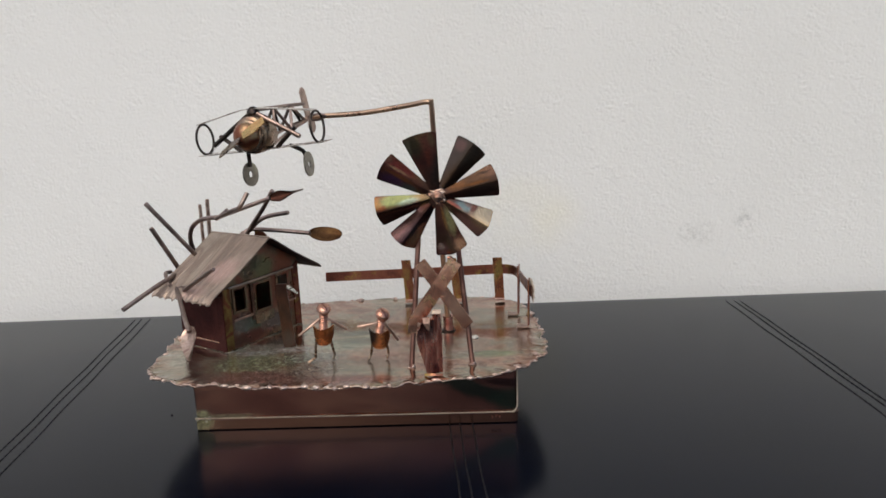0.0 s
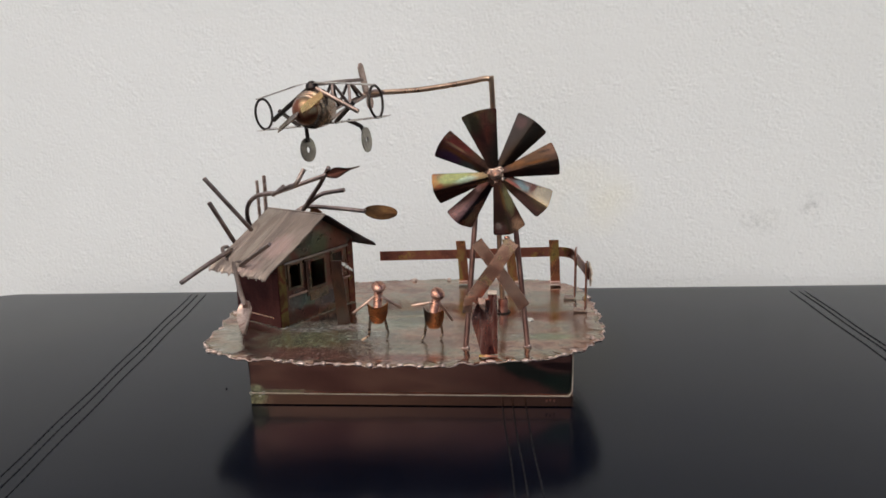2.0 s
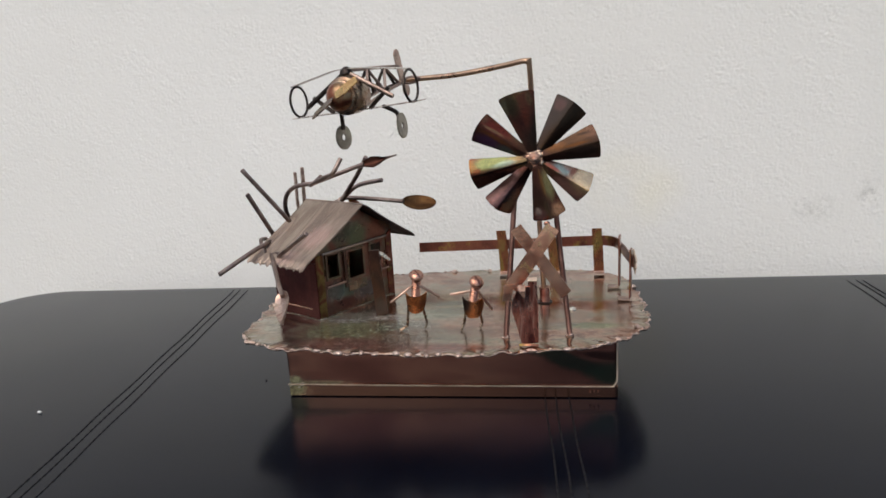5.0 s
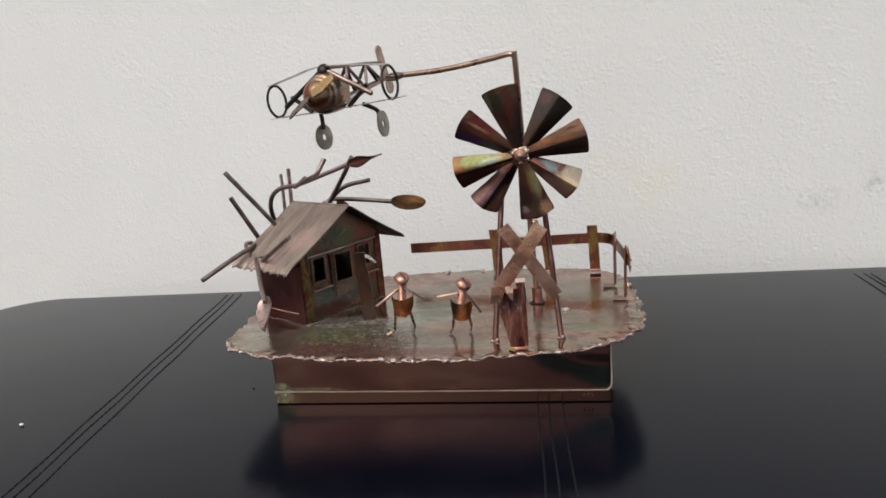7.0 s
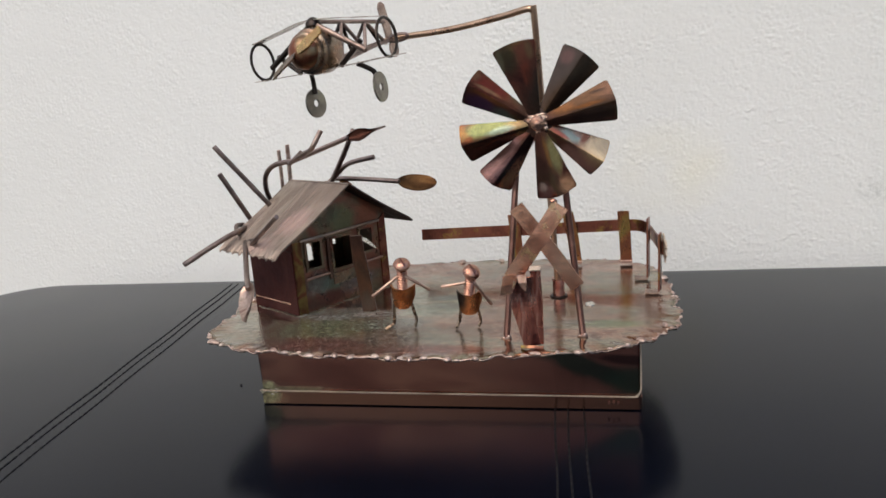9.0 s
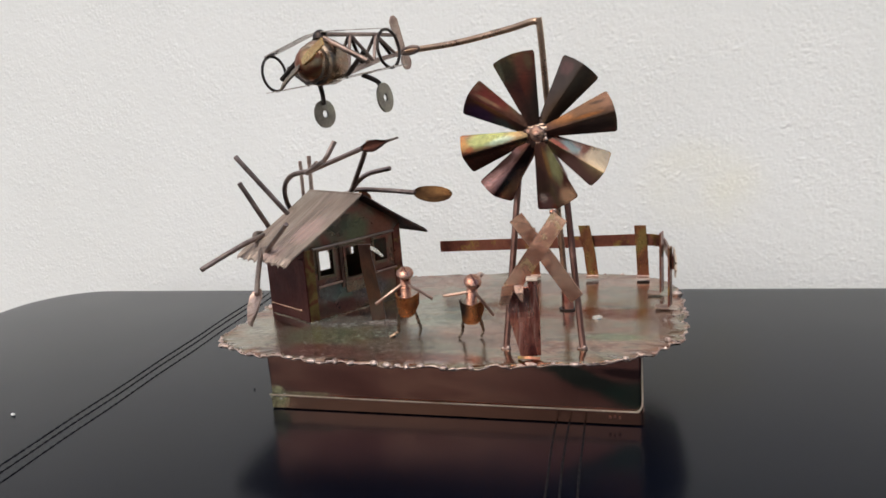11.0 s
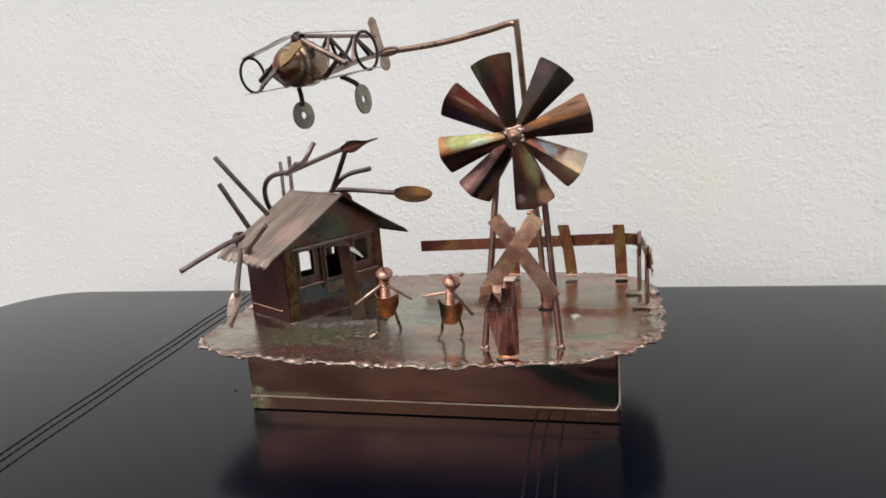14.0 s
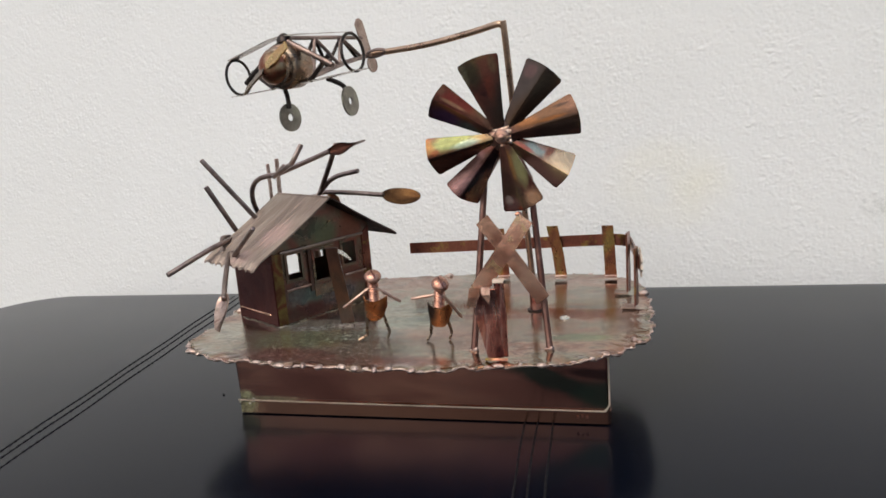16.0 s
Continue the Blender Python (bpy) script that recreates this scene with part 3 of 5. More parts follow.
def ribbon(points, across, width, thick):
    """A flat strip of sheet along the points; across: the direction of its width, one or one a point."""
    p = [V(q) for q in points]
    n = len(p)
    ac = [V(across).normalized()] * n if not isinstance(across[0], (tuple, list, Vector)) else [V(q).normalized() for q in across]
    w = [width] * n if not isinstance(width, (tuple, list)) else width
    verts, faces = [], []
    for k in range(n):
        d = (p[min(k + 1, n - 1)] - p[max(k - 1, 0)]).normalized()
        nor = d.cross(ac[k]).normalized()
        for a, b in ((-0.5, -0.5), (0.5, -0.5), (0.5, 0.5), (-0.5, 0.5)):
            verts.append(p[k] + ac[k] * a * w[k] + nor * b * thick)
    for k in range(n - 1):
        for s in range(4):
            a, b = 4 * k, 4 * (k + 1)
            faces.append((a + s, a + (s + 1) % 4, b + (s + 1) % 4, b + s))
    faces += [(3, 2, 1, 0), tuple(4 * (n - 1) + s for s in range(4))]
    return verts, faces


def slab(corners, thick):
    """A flat polygon of sheet, thickened on both sides."""
    p = [V(c) for c in corners]
    nor = (p[1] - p[0]).cross(p[2] - p[0]).normalized() * thick / 2
    n = len(p)
    verts = [q + nor for q in p] + [q - nor for q in p]
    faces = [tuple(range(n)), tuple(range(2 * n - 1, n - 1, -1))]
    faces += [(k, n + k, n + (k + 1) % n, (k + 1) % n) for k in range(n)]
    return verts, faces


def block(o, a, b, c):
    """A box from a corner and its three edges."""
    o, a, b, c = V(o), V(a), V(b), V(c)
    v = [o, o + a, o + a + b, o + b, o + c, o + a + c, o + a + b + c, o + b + c]
    return v, [(0, 3, 2, 1), (4, 5, 6, 7), (0, 1, 5, 4), (1, 2, 6, 5), (2, 3, 7, 6), (3, 0, 4, 7)]


def lathe(centre, axis, profile, sides=20):
    """A turned body: profile of (along, radius) from the centre along the axis."""
    c, ax = V(centre), V(axis).normalized()
    s0 = ax.orthogonal().normalized()
    s1 = ax.cross(s0)
    verts, faces = [], []
    for along, r in profile:
        for k in range(sides):
            a = 2 * math.pi * k / sides
            verts.append(c + ax * along + r * (math.cos(a) * s0 + math.sin(a) * s1))
    for j in range(len(profile) - 1):
        for k in range(sides):
            a, b = j * sides, (j + 1) * sides
            faces.append((a + k, a + (k + 1) % sides, b + (k + 1) % sides, b + k))
    faces.append(tuple(range(sides))[::-1])
    faces.append(tuple((len(profile) - 1) * sides + k for k in range(sides)))
    return verts, faces


def blob(centre, size, seed, rings=5, sides=8):
    """A small uneven melted bead."""
    rnd = random.Random(seed)
    c = V(centre)
    verts, faces = [], []
    ph = rnd.random() * 6
    for j in range(rings + 1):
        th = math.pi * j / rings
        for k in range(sides):
            a = 2 * math.pi * k / sides
            r = 1 + 0.18 * math.sin(2 * a + ph) + rnd.uniform(-0.08, 0.08)
            verts.append(c + V((size[0] * r * math.sin(th) * math.cos(a), size[1] * r * math.sin(th) * math.sin(a), size[2] * math.cos(th))))
    for j in range(rings):
        for k in range(sides):
            a, b = j * sides, (j + 1) * sides
            faces.append((a + k, a + (k + 1) % sides, b + (k + 1) % sides, b + k))
    return verts, faces


def washer(centre, axis, outer, inner, thick):
    return_axis = V(axis).normalized()
    c = V(centre) - return_axis * thick / 2
    s0 = return_axis.orthogonal().normalized()
    s1 = return_axis.cross(s0)
    n, verts, faces = 28, [], []
    for along, r in ((0, inner), (0, outer), (thick, outer), (thick, inner)):
        for k in range(n):
            a = 2 * math.pi * k / n
            verts.append(c + return_axis * along + r * (math.cos(a) * s0 + math.sin(a) * s1))
    for j in range(4):
        for k in range(n):
            a, b = j * n, ((j + 1) % 4) * n
            faces.append((a + k, a + (k + 1) % n, b + (k + 1) % n, b + k))
    return verts, faces


# ---- setting: ground, wall, leather bench ----
WALL_Y = 0.243


def value_noise(shape, cell, rng):
    """Smooth random heights on a grid; cell: grid steps between the random values."""
    h, w = shape
    gh, gw = int(h / cell[0]) + 3, int(w / cell[1]) + 3
    g = rng.random((gh, gw))
    y, x = np.arange(h) / cell[0], np.arange(w) / cell[1]
    y0, x0 = y.astype(int), x.astype(int)
    fy, fx = (y - y0)[:, None], (x - x0)[None, :]
    fy, fx = fy * fy * (3 - 2 * fy), fx * fx * (3 - 2 * fx)
    a, b = g[np.ix_(y0, x0)], g[np.ix_(y0, x0 + 1)]
    c, d = g[np.ix_(y0 + 1, x0)], g[np.ix_(y0 + 1, x0 + 1)]
    return (a * (1 - fx) + b * fx) * (1 - fy) + (c * (1 - fx) + d * fx) * fy


def build_wall():
    rng = np.random.default_rng(4)
    step = 0.0006
    xs, zs = np.arange(-0.47, 0.55, step), np.arange(-0.04, 0.33, step)
    shape = (len(zs), len(xs))
    fine = 0.5 * value_noise(shape, (2.2, 2.4), rng) + 0.5 * value_noise(shape, (1.4, 1.45), rng)
    # flecks stand close in some patches and are trowelled flatter in others
    mask = np.clip(1.5 * (value_noise(shape, (26, 30), rng) * 0.5 + value_noise(shape, (9, 10), rng) * 0.5) - 0.05, 0.4, 1.05)
    lumps = np.clip(fine - 0.53, 0, 1) * 2.6 - np.clip(0.42 - fine, 0, 1) * 2.2
    h = lumps * mask + 0.40 * value_noise(shape, (6.5, 7.5), rng) + 0.6 * value_noise(shape, (75, 75), rng)
    y = WALL_Y - 0.00043 * (h - 0.4)
    y[0, :] = y[-1, :] = WALL_Y
    y[:, 0] = y[:, -1] = WALL_Y
    xx, zz = np.meshgrid(xs, zs)
    verts = np.stack([xx.ravel(), y.ravel(), zz.ravel()], 1)
    i = np.arange(shape[0] * shape[1]).reshape(shape)
    faces = np.stack([i[:-1, :-1].ravel(), i[:-1, 1:].ravel(), i[1:, 1:].ravel(), i[1:, :-1].ravel()], 1)
    verts, faces = verts.tolist(), faces.tolist()
    k = len(verts)
    x0, x1, z0, z1 = xs[0], xs[-1], zs[0], zs[-1]
    X0, X1, Z0, Z1 = -2.5, 2.6, -0.45, 2.3
    verts += [(X0, WALL_Y, Z0), (X1, WALL_Y, Z0), (X1, WALL_Y, Z1), (X0, WALL_Y, Z1)]
    verts += [(x0, WALL_Y, z0), (x1, WALL_Y, z0), (x1, WALL_Y, z1), (x0, WALL_Y, z1)]
    verts += [(X0, WALL_Y + 0.2, Z0), (X1, WALL_Y + 0.2, Z0), (X1, WALL_Y + 0.2, Z1), (X0, WALL_Y + 0.2, Z1)]
    for a in range(4):
        b = (a + 1) % 4
        faces.append((k + a, k + b, k + 4 + b, k + 4 + a))
        faces.append((k + b, k + a, k + 8 + a, k + 8 + b))
    faces.append((k + 8, k + 11, k + 10, k + 9))
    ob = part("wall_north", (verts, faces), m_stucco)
    ob.data.polygons.foreach_set("use_smooth", [True] * len(ob.data.polygons))
    tagged(ob, "rough white stucco wall with faint scuffs", "wall", kind="structure")


build_wall()
tagged(part("ground", ([(-60, -60, -0.452), (60, -60, -0.452), (60, 60, -0.452), (-60, 60, -0.452)], [(0, 1, 2, 3)]), m_ground), "plain grey paved ground under the bench", "ground", kind="structure")

BENCH = thing("leather_bench", (0.12, -0.15, -0.45), "glossy black leather bench top with stitched seams", "bench")


def rounded_rect(x0, x1, y0, y1, r, z, steps=10):
    out = []
    for cx, cy, a0 in ((x1 - r, y0 + r, -90), (x1 - r, y1 - r, 0), (x0 + r, y1 - r, 90), (x0 + r, y0 + r, 180)):
        for k in range(steps + 1):
            a = radians(a0 + 90 * k / steps)
            out.append(V((cx + r * math.cos(a), cy + r * math.sin(a), z)))
    return out


def build_bench():
    x0, x1, y0, y1, rad, soft = -0.285, 0.56, -0.62, 0.198, 0.055, 0.016
    loops = [rounded_rect(x0 + 0.004, x1 - 0.004, y0 + 0.004, y1 - 0.004, rad, -0.10)]
    for k in range(9):
        a = radians(90 * k / 8)
        d = soft * (1 - math.cos(a))
        loops.append(rounded_rect(x0 + d, x1 - d, y0 + d, y1 - d, rad - d * 0.8, -soft + soft * math.sin(a)))
    n = len(loops[0])
    # the back edge runs slightly askew to the wall
    verts = [V((v.x, v.y + (0.016 * (v.x + 0.10) if v.y > 0 else 0), v.z)) for loop in loops for v in loop]
    faces = []
    for j in range(len(loops) - 1):
        for k in range(n):
            faces.append((j * n + k, j * n + (k + 1) % n, (j + 1) * n + (k + 1) % n, (j + 1) * n + k))
    faces.append(tuple((len(loops) - 1) * n + k for k in range(n)))
    faces.append(tuple(range(n))[::-1])
    part("cushion", (verts, faces), m_leather, BENCH, smooth=True)
    body = rounded_rect(x0 + 0.02, x1 - 0.02, y0 + 0.02, y1 - 0.02, 0.04, -0.45), rounded_rect(x0 + 0.02, x1 - 0.02, y0 + 0.02, y1 - 0.02, 0.04, -0.1)
    verts = body[0] + body[1]
    part("body", (verts, [(k, (k + 1) % n, n + (k + 1) % n, n + k) for k in range(n)] + [tuple(range(n))[::-1], tuple(range(n, 2 * n))]), m_leather, BENCH)
    rnd = random.Random(3)
    for cx, lean, offsets in ((-0.0828, -0.096, (-0.0046, 0.0, 0.0060)), (0.1212, -0.078, (-0.0045, 0.0, 0.0057)), (0.318, -0.070, (-0.0058, 0.0, 0.0036))):
        for k, off in enumerate(offsets):
            def at(y):
                return cx + off + lean * (y - 0.02) + 0.00025 * math.sin(y * 90 + k)
            ys = [y0 + 0.03 + (y1 - 0.02 - y0 - 0.03) * j / 60 for j in range(61)]
            part("seam_cord" if k == 1 else "seam_groove", tube([(at(y), y, -0.00018) for y in ys], 0.00044, 8), m_thread, BENCH)
            bits, y = [], y0 + 0.04
            while y < y1 - 0.03:
                length = rnd.uniform(0.0027, 0.0032)
                bits.append(tube([(at(y), y, 0.0), (at(y + length / 2), y + length / 2, 0.0001), (at(y + length), y + length, 0.0)], 0.00034, 6))
                y += 0.0042
            tagged(part("stitching", join(*bits), m_thread, BENCH, smooth=True), kind="stuff")


build_bench()

# ---- the copper base: box and platform ----
PLATE = 0.0305
BASE = thing("copper_base_box", (0.075, 0.04, 0.0), "browned copper box under a ragged copper platform", "box")


def build_base():
    # the sides draw in towards the back
    front = [V((p.x - 0.085 * p.y if p.x > 0.075 else p.x + 0.085 * p.y, p.y, 0)) for p in rounded_rect(0.0, 0.15, 0.0, 0.085, 0.0016, 0.0, 5)]
    n = len(front)

    def shell(levels):
        verts, faces = [], []
        for z, inset in levels:
            verts += [V((p.x + (inset if p.x < 0.075 else -inset), p.y + (inset if p.y < 0.04 else -inset), z)) for p in front]
        for j in range(len(levels) - 1):
            faces += [(j * n + k, j * n + (k + 1) % n, (j + 1) * n + (k + 1) % n, (j + 1) * n + k) for k in range(n)]
        faces += [tuple(range(n))[::-1], tuple((len(levels) - 1) * n + k for k in range(n))]
        return verts, faces

    part("body", shell([(0.0056, 0.0004), (0.0120, 0.0003), (0.0200, 0.0002), (0.0295, 0.0)]), m_box, BASE, smooth=True)
    part("bottom_band", shell([(0.0002, 0.0004), (0.0005, 0.0), (0.0007, 0.0), (0.0052, 0.0), (0.0054, 0.0), (0.0056, 0.0002), (0.0056, 0.0009)]), m_band, BASE, smooth=True)
    lip = spline([(0.0002, -0.0003, 0.0062), (0.030, -0.0003, 0.0060), (0.075, -0.0003, 0.0058), (0.115, -0.0003, 0.0057), (0.1450, -0.0003, 0.0056), (0.1478, -0.0003, 0.0060), (0.1491, -0.0003, 0.0076), (0.1495, -0.0002, 0.0100), (0.1496, -0.0002, 0.0200), (0.1497, -0.0002, 0.0294)], 6)
    part("folded_lip", tube(lip, 0.00034, 7), m_lip, BASE, "worn beige copper lip", True)
    rnd = random.Random(11)
    part("solder_lumps", join(*[blob((0.0004 + rnd.random() * 0.007, -0.0003, 0.0046 + rnd.random() * 0.0022), (0.0007, 0.0004, 0.0005), k) for k in range(9)]), m_steel, BASE, smooth=True)
    # small stamped mark near the end of the band: plain bars
    part("stamped_mark", join(*[block((0.1375 + 0.0017 * k, -0.00032, 0.0026 + 0.0003 * (k % 2)), (0.0009, 0, 0), (0, 0.0005, 0), (0, 0, 0.0010)) for k in range(3)]), m_leg, BASE)

    outline = spline([(x, y, 0) for x, y in ((-0.0186, 0.003), (-0.0135, -0.0085), (0.0025, -0.0165), (0.0238, -0.0212), (0.049, -0.0240), (0.073, -0.0260), (0.0955, -0.0253), (0.113, -0.0212),
                      (0.133, -0.0182), (0.150, -0.0092), (0.1603, 0.003), (0.1643, 0.0145), (0.1647, 0.032), (0.1638, 0.0505), (0.1615, 0.074), (0.1565, 0.0895), (0.1425, 0.1010), (0.119, 0.1045),
                      (0.095, 0.1060), (0.067, 0.1050), (0.045, 0.1025), (0.020, 0.0985), (-0.002, 0.093), (-0.016, 0.078), (-0.0215, 0.055), (-0.0205, 0.027))], 14, True)
    rnd = random.Random(5)
    centre = V((0.073, 0.038, 0))
    m = len(outline)
    rim = []
    for k, p in enumerate(outline):
        out = (p - centre).normalized()
        wild = 1.0 if p.y < 0.08 else 0.35
        wave = wild * (0.0006 * math.sin(k * 0.85 + 1.5 * math.sin(k * 0.13)) + 0.0005 * math.sin(k * 0.41 + 2 * math.sin(k * 0.07)) + rnd.uniform(-0.0004, 0.0004))
        rim.append((p + out * wave, out, wild * (0.0004 * math.sin(k * 0.85 + 0.8) + 0.0004 * math.sin(k * 0.37) + rnd.uniform(-0.0003, 0.0003))))
    rows = [(-0.0022, 0.0), (-0.0007, 0.0001), (0.0, -0.0002), (0.0, -0.0011), (-0.0009, -0.0012)]
    verts, faces = [], []
    for off, dz in rows:
        for p, out, lift in rim:
            verts.append(p + out * off + V((0, 0, PLATE + dz + lift * (1 if off > -0.002 else 0.0))))
    for j in range(len(rows) - 1):
        faces += [(j * m + k, j * m + (k + 1) % m, (j + 1) * m + (k + 1) % m, (j + 1) * m + k) for k in range(m)]
    # inner rings give the sheet its gentle unevenness
    prev = list(range(m))
    for scale in (0.92, 0.8, 0.62, 0.4, 0.18):
        ring = []
        for p, out, lift in rim:
            q = centre + (p + out * -0.0022 - centre) * scale
            ring.append(len(verts))
            verts.append(V((q.x, q.y, PLATE + 0.00035 * noise.noise(V((q.x * 60, q.y * 60, 3))))))
        faces += [(prev[k], prev[(k + 1) % m], ring[(k + 1) % m], ring[k]) for k in range(m)]
        prev = ring
    faces.append(tuple(prev))
    faces.append(tuple((len(rows) - 1) * m + k for k in range(m))[::-1])
    part("platform", (verts, faces), m_plate, BASE, "tempered copper platform with green and red bloom", smooth=True)
    # the torch-melted edge: an uneven roll of metal with a fat bead every few millimetres
    roll, fat = [], []
    for k in range(m):
        p, out, lift = rim[k]
        roll.append(p + out * 0.0001 + V((0, 0, PLATE - 0.0006 + lift)))
        fat.append(max(0.35, 0.65 + 0.3 * math.sin(k * 0.85 + 1.2) + rnd.uniform(-0.35, 0.45)))
    beads = [tube(roll, 0.00038, 7, True, fat)]
    k = 0
    while k < m:
        p, out, lift = rim[k]
        near = p.y < 0.0
        s = rnd.choice((0.0006, 0.0007, 0.0008, 0.0011, 0.0013)) * (1.0 if near else 0.8)
        q = p + out * rnd.uniform(-0.0005, 0.0002)
        beads.append(blob((q.x, q.y, PLATE - 0.0003 + lift * 0.8), (s * rnd.uniform(1.0, 1.7), s, s * rnd.uniform(0.65, 0.9)), k, 7, 12))
        k += rnd.choice((2, 3, 3, 4, 5) if near else (2, 4, 5))
    for x, y, s in ((0.0955, 0.102, 0.0013), (0.086, 0.1032, 0.0011), (0.066, 0.1028, 0.0012), (0.1612, 0.066, 0.0016), (-0.019, 0.043, 0.0012), (-0.0165, 0.047, 0.0011), (0.1585, 0.006, 0.0010)):
        beads.append(blob((x, y, PLATE + 0.0004), (s * 1.3, s, s), int(x * 1e4)))
    tagged(part("melted_edge", join(*beads), m_bead, BASE, "edge of melted copper beads", smooth=True), kind="stuff")
    part("rivet", lathe((0.1311, 0.0325, PLATE), (0, 0, 1), [(0, 0.0021), (0.0004, 0.0020), (0.0008, 0.0012), (0.0009, 0.0004)]), m_solder, BASE, "silver solder rivet", smooth=True)


build_base()

# ---- the house ----
U, W = V((0.515, 0.857, 0)).normalized(), V((-0.857, 0.515, 0)).normalized()
HO = V((0.0093, 0.0101, 0))


def hp(u, w, z):
    """A place in the house's own plan: u along its front, w back from it."""
    return HO + U * u + W * w + V((0, 0, z))


HOUSE = thing("copper_house", hp(0.036, 0.02, PLATE), "small cottage of browned copper sheet with open windows", "house")


def pierced(place, u0, u1, z0, tops, holes, thick, w):
    """A wall in u and z with rectangular holes; tops: (u, z) of its upper outline."""
    us = sorted({u0, u1, *[h for hole in holes for h in hole[:2]], *[t[0] for t in tops]})

    def top(u):
        for (a, za), (b, zb) in zip(tops, tops[1:]):
            if a <= u <= b:
                return za + (zb - za) * (u - a) / (b - a)
        return tops[-1][1]

    cells = []
    for a, b in zip(us, us[1:]):
        mid = (a + b) / 2
        cuts = sorted((h[2], h[3]) for h in holes if h[0] <= mid <= h[1])
        low = z0
        for c0, c1 in cuts:
            cells.append(((a, low), (b, low), (b, c0), (a, c0)))
            low = c1
        cells.append(((a, low), (b, low), (b, top(b)), (a, top(a))))
    return join(*[slab([place(u, w, z) for u, z in c], thick) for c in cells])


def build_house():
    z0 = PLATE
    t = 0.0007
    gable = [(0.0108, 0.0622), (0.0400, 0.0795), (0.0625, 0.0665)]
    holes = [(0.0178, 0.0247, 0.0490, 0.0600), (0.0316, 0.0414, 0.0458, 0.0590), (0.0472, 0.0541, 0.0498, 0.0598)]
    front = part("front_wall", pierced(hp, 0.0108, 0.0625, z0, gable, holes, t, 0.004), m_wall_copper, HOUSE, weld=True)
    back_holes = [(0.0330, 0.0437, 0.0436, 0.0600), (0.0512, 0.0580, 0.0483, 0.0600)]
    part("back_wall", pierced(hp, 0.0108, 0.0625, z0, gable, back_holes, t, 0.0345), m_wall_copper, HOUSE, weld=True)
    part("side_wall", slab([hp(0.0108, 0.0035, z0), hp(0.0108, 0.035, z0), hp(0.0108, 0.035, 0.0622), hp(0.0108, 0.0035, 0.0622)], t), m_maroon, HOUSE)
    part("side_wall", slab([hp(0.0625, 0.0035, z0), hp(0.0625, 0.035, z0), hp(0.0625, 0.035, 0.0665), hp(0.0625, 0.0035, 0.0665)], t), m_wall_copper, HOUSE)
    part("corner_strip", slab([hp(0.0106, 0.0034, z0), hp(0.0150, 0.0034, z0), hp(0.0150, 0.0034, 0.0615), hp(0.0106, 0.0034, 0.0615)], 0.0006), m_corner, HOUSE, "yellow-brown corner strip")
    part("corner_strip", slab([hp(0.0102, 0.0033, z0), hp(0.0102, 0.0075, z0), hp(0.0102, 0.0075, 0.058), hp(0.0102, 0.0033, 0.058)], 0.0006), m_maroon, HOUSE)
    part("corner_strip", slab([hp(0.0585, 0.0034, z0), hp(0.0627, 0.0034, z0), hp(0.0627, 0.0034, 0.0650), hp(0.0585, 0.0034, 0.0620)], 0.0006), m_rail, HOUSE)
    part("skirting_rail", tube([hp(0.0098, 0.008, 0.0352), hp(0.0098, 0.033, 0.0352)], 0.0005, 6), m_strip, HOUSE)
    part("lintel", tube([hp(0.0146, 0.0028, 0.0616), hp(0.03, 0.0027, 0.0617), hp(0.0587, 0.0028, 0.0621)], 0.00065, 8), m_roof, HOUSE, "greened copper rod lintel", True)
    # window frames round each opening, with sills
    for a, b, c, d in holes:
        part("window", join(
            slab([hp(a - 0.0012, 0.0034, c - 0.0012), hp(b + 0.0012, 0.0034, c - 0.0012), hp(b + 0.0012, 0.0034, c), hp(a - 0.0012, 0.0034, c)], 0.0008),
            slab([hp(a - 0.0012, 0.0034, d), hp(b + 0.0012, 0.0034, d), hp(b + 0.0012, 0.0034, d + 0.0011), hp(a - 0.0012, 0.0034, d + 0.0011)], 0.0008),
            slab([hp(a - 0.0012, 0.0034, c), hp(a, 0.0034, c), hp(a, 0.0034, d), hp(a - 0.0012, 0.0034, d)], 0.0008),
            slab([hp(b, 0.0034, c), hp(b + 0.0012, 0.0034, c), hp(b + 0.0012, 0.0034, d), hp(b, 0.0034, d)], 0.0008)), m_wall_copper, HOUSE, "browned frame of an open window", weld=True)
    for a, b, z in ((0.0158, 0.0280, 0.0449), (0.0470, 0.0586, 0.0451)):
        part("window_sill", tube([hp(a, 0.0024, z), hp(b, 0.0024, z + 0.0002)], 0.0006, 8), m_pinkleaf, HOUSE, "pink copper rod sill", True)
    part("panel_below_window", slab([hp(0.0304, 0.0033, 0.0392), hp(0.0428, 0.0033, 0.0392), hp(0.0428, 0.0033, 0.0440), hp(0.0304, 0.0033, 0.0440)], 0.0006), m_drum, HOUSE)
    part("door_jamb", slab([hp(0.0283, 0.0030, 0.0420), hp(0.0298, 0.0030, 0.0420), hp(0.0298, 0.0030, 0.0600), hp(0.0283, 0.0030, 0.0600)], 0.0006), m_frame, HOUSE)
    # roof: two bent sheets with combed ridges running down the slope
    rnd = random.Random(8)

    def roof_sheet(ru, rz, eu, ez, name, label):
        nu, nw = 14, 96
        verts, faces = [], []
        w0, w1 = -0.0008 if eu < ru else -0.0034, 0.0405
        lines = [rnd.uniform(-0.45, 0.45) for _ in range(nw + 1)]
        seams, j = [], 0
        while j < nw:
            j += rnd.choice((8, 11, 13, 16))
            level = rnd.uniform(-0.5, 0.5)
            seams.append(j)
            lines = [v + level if k > j else v for k, v in enumerate(lines)]
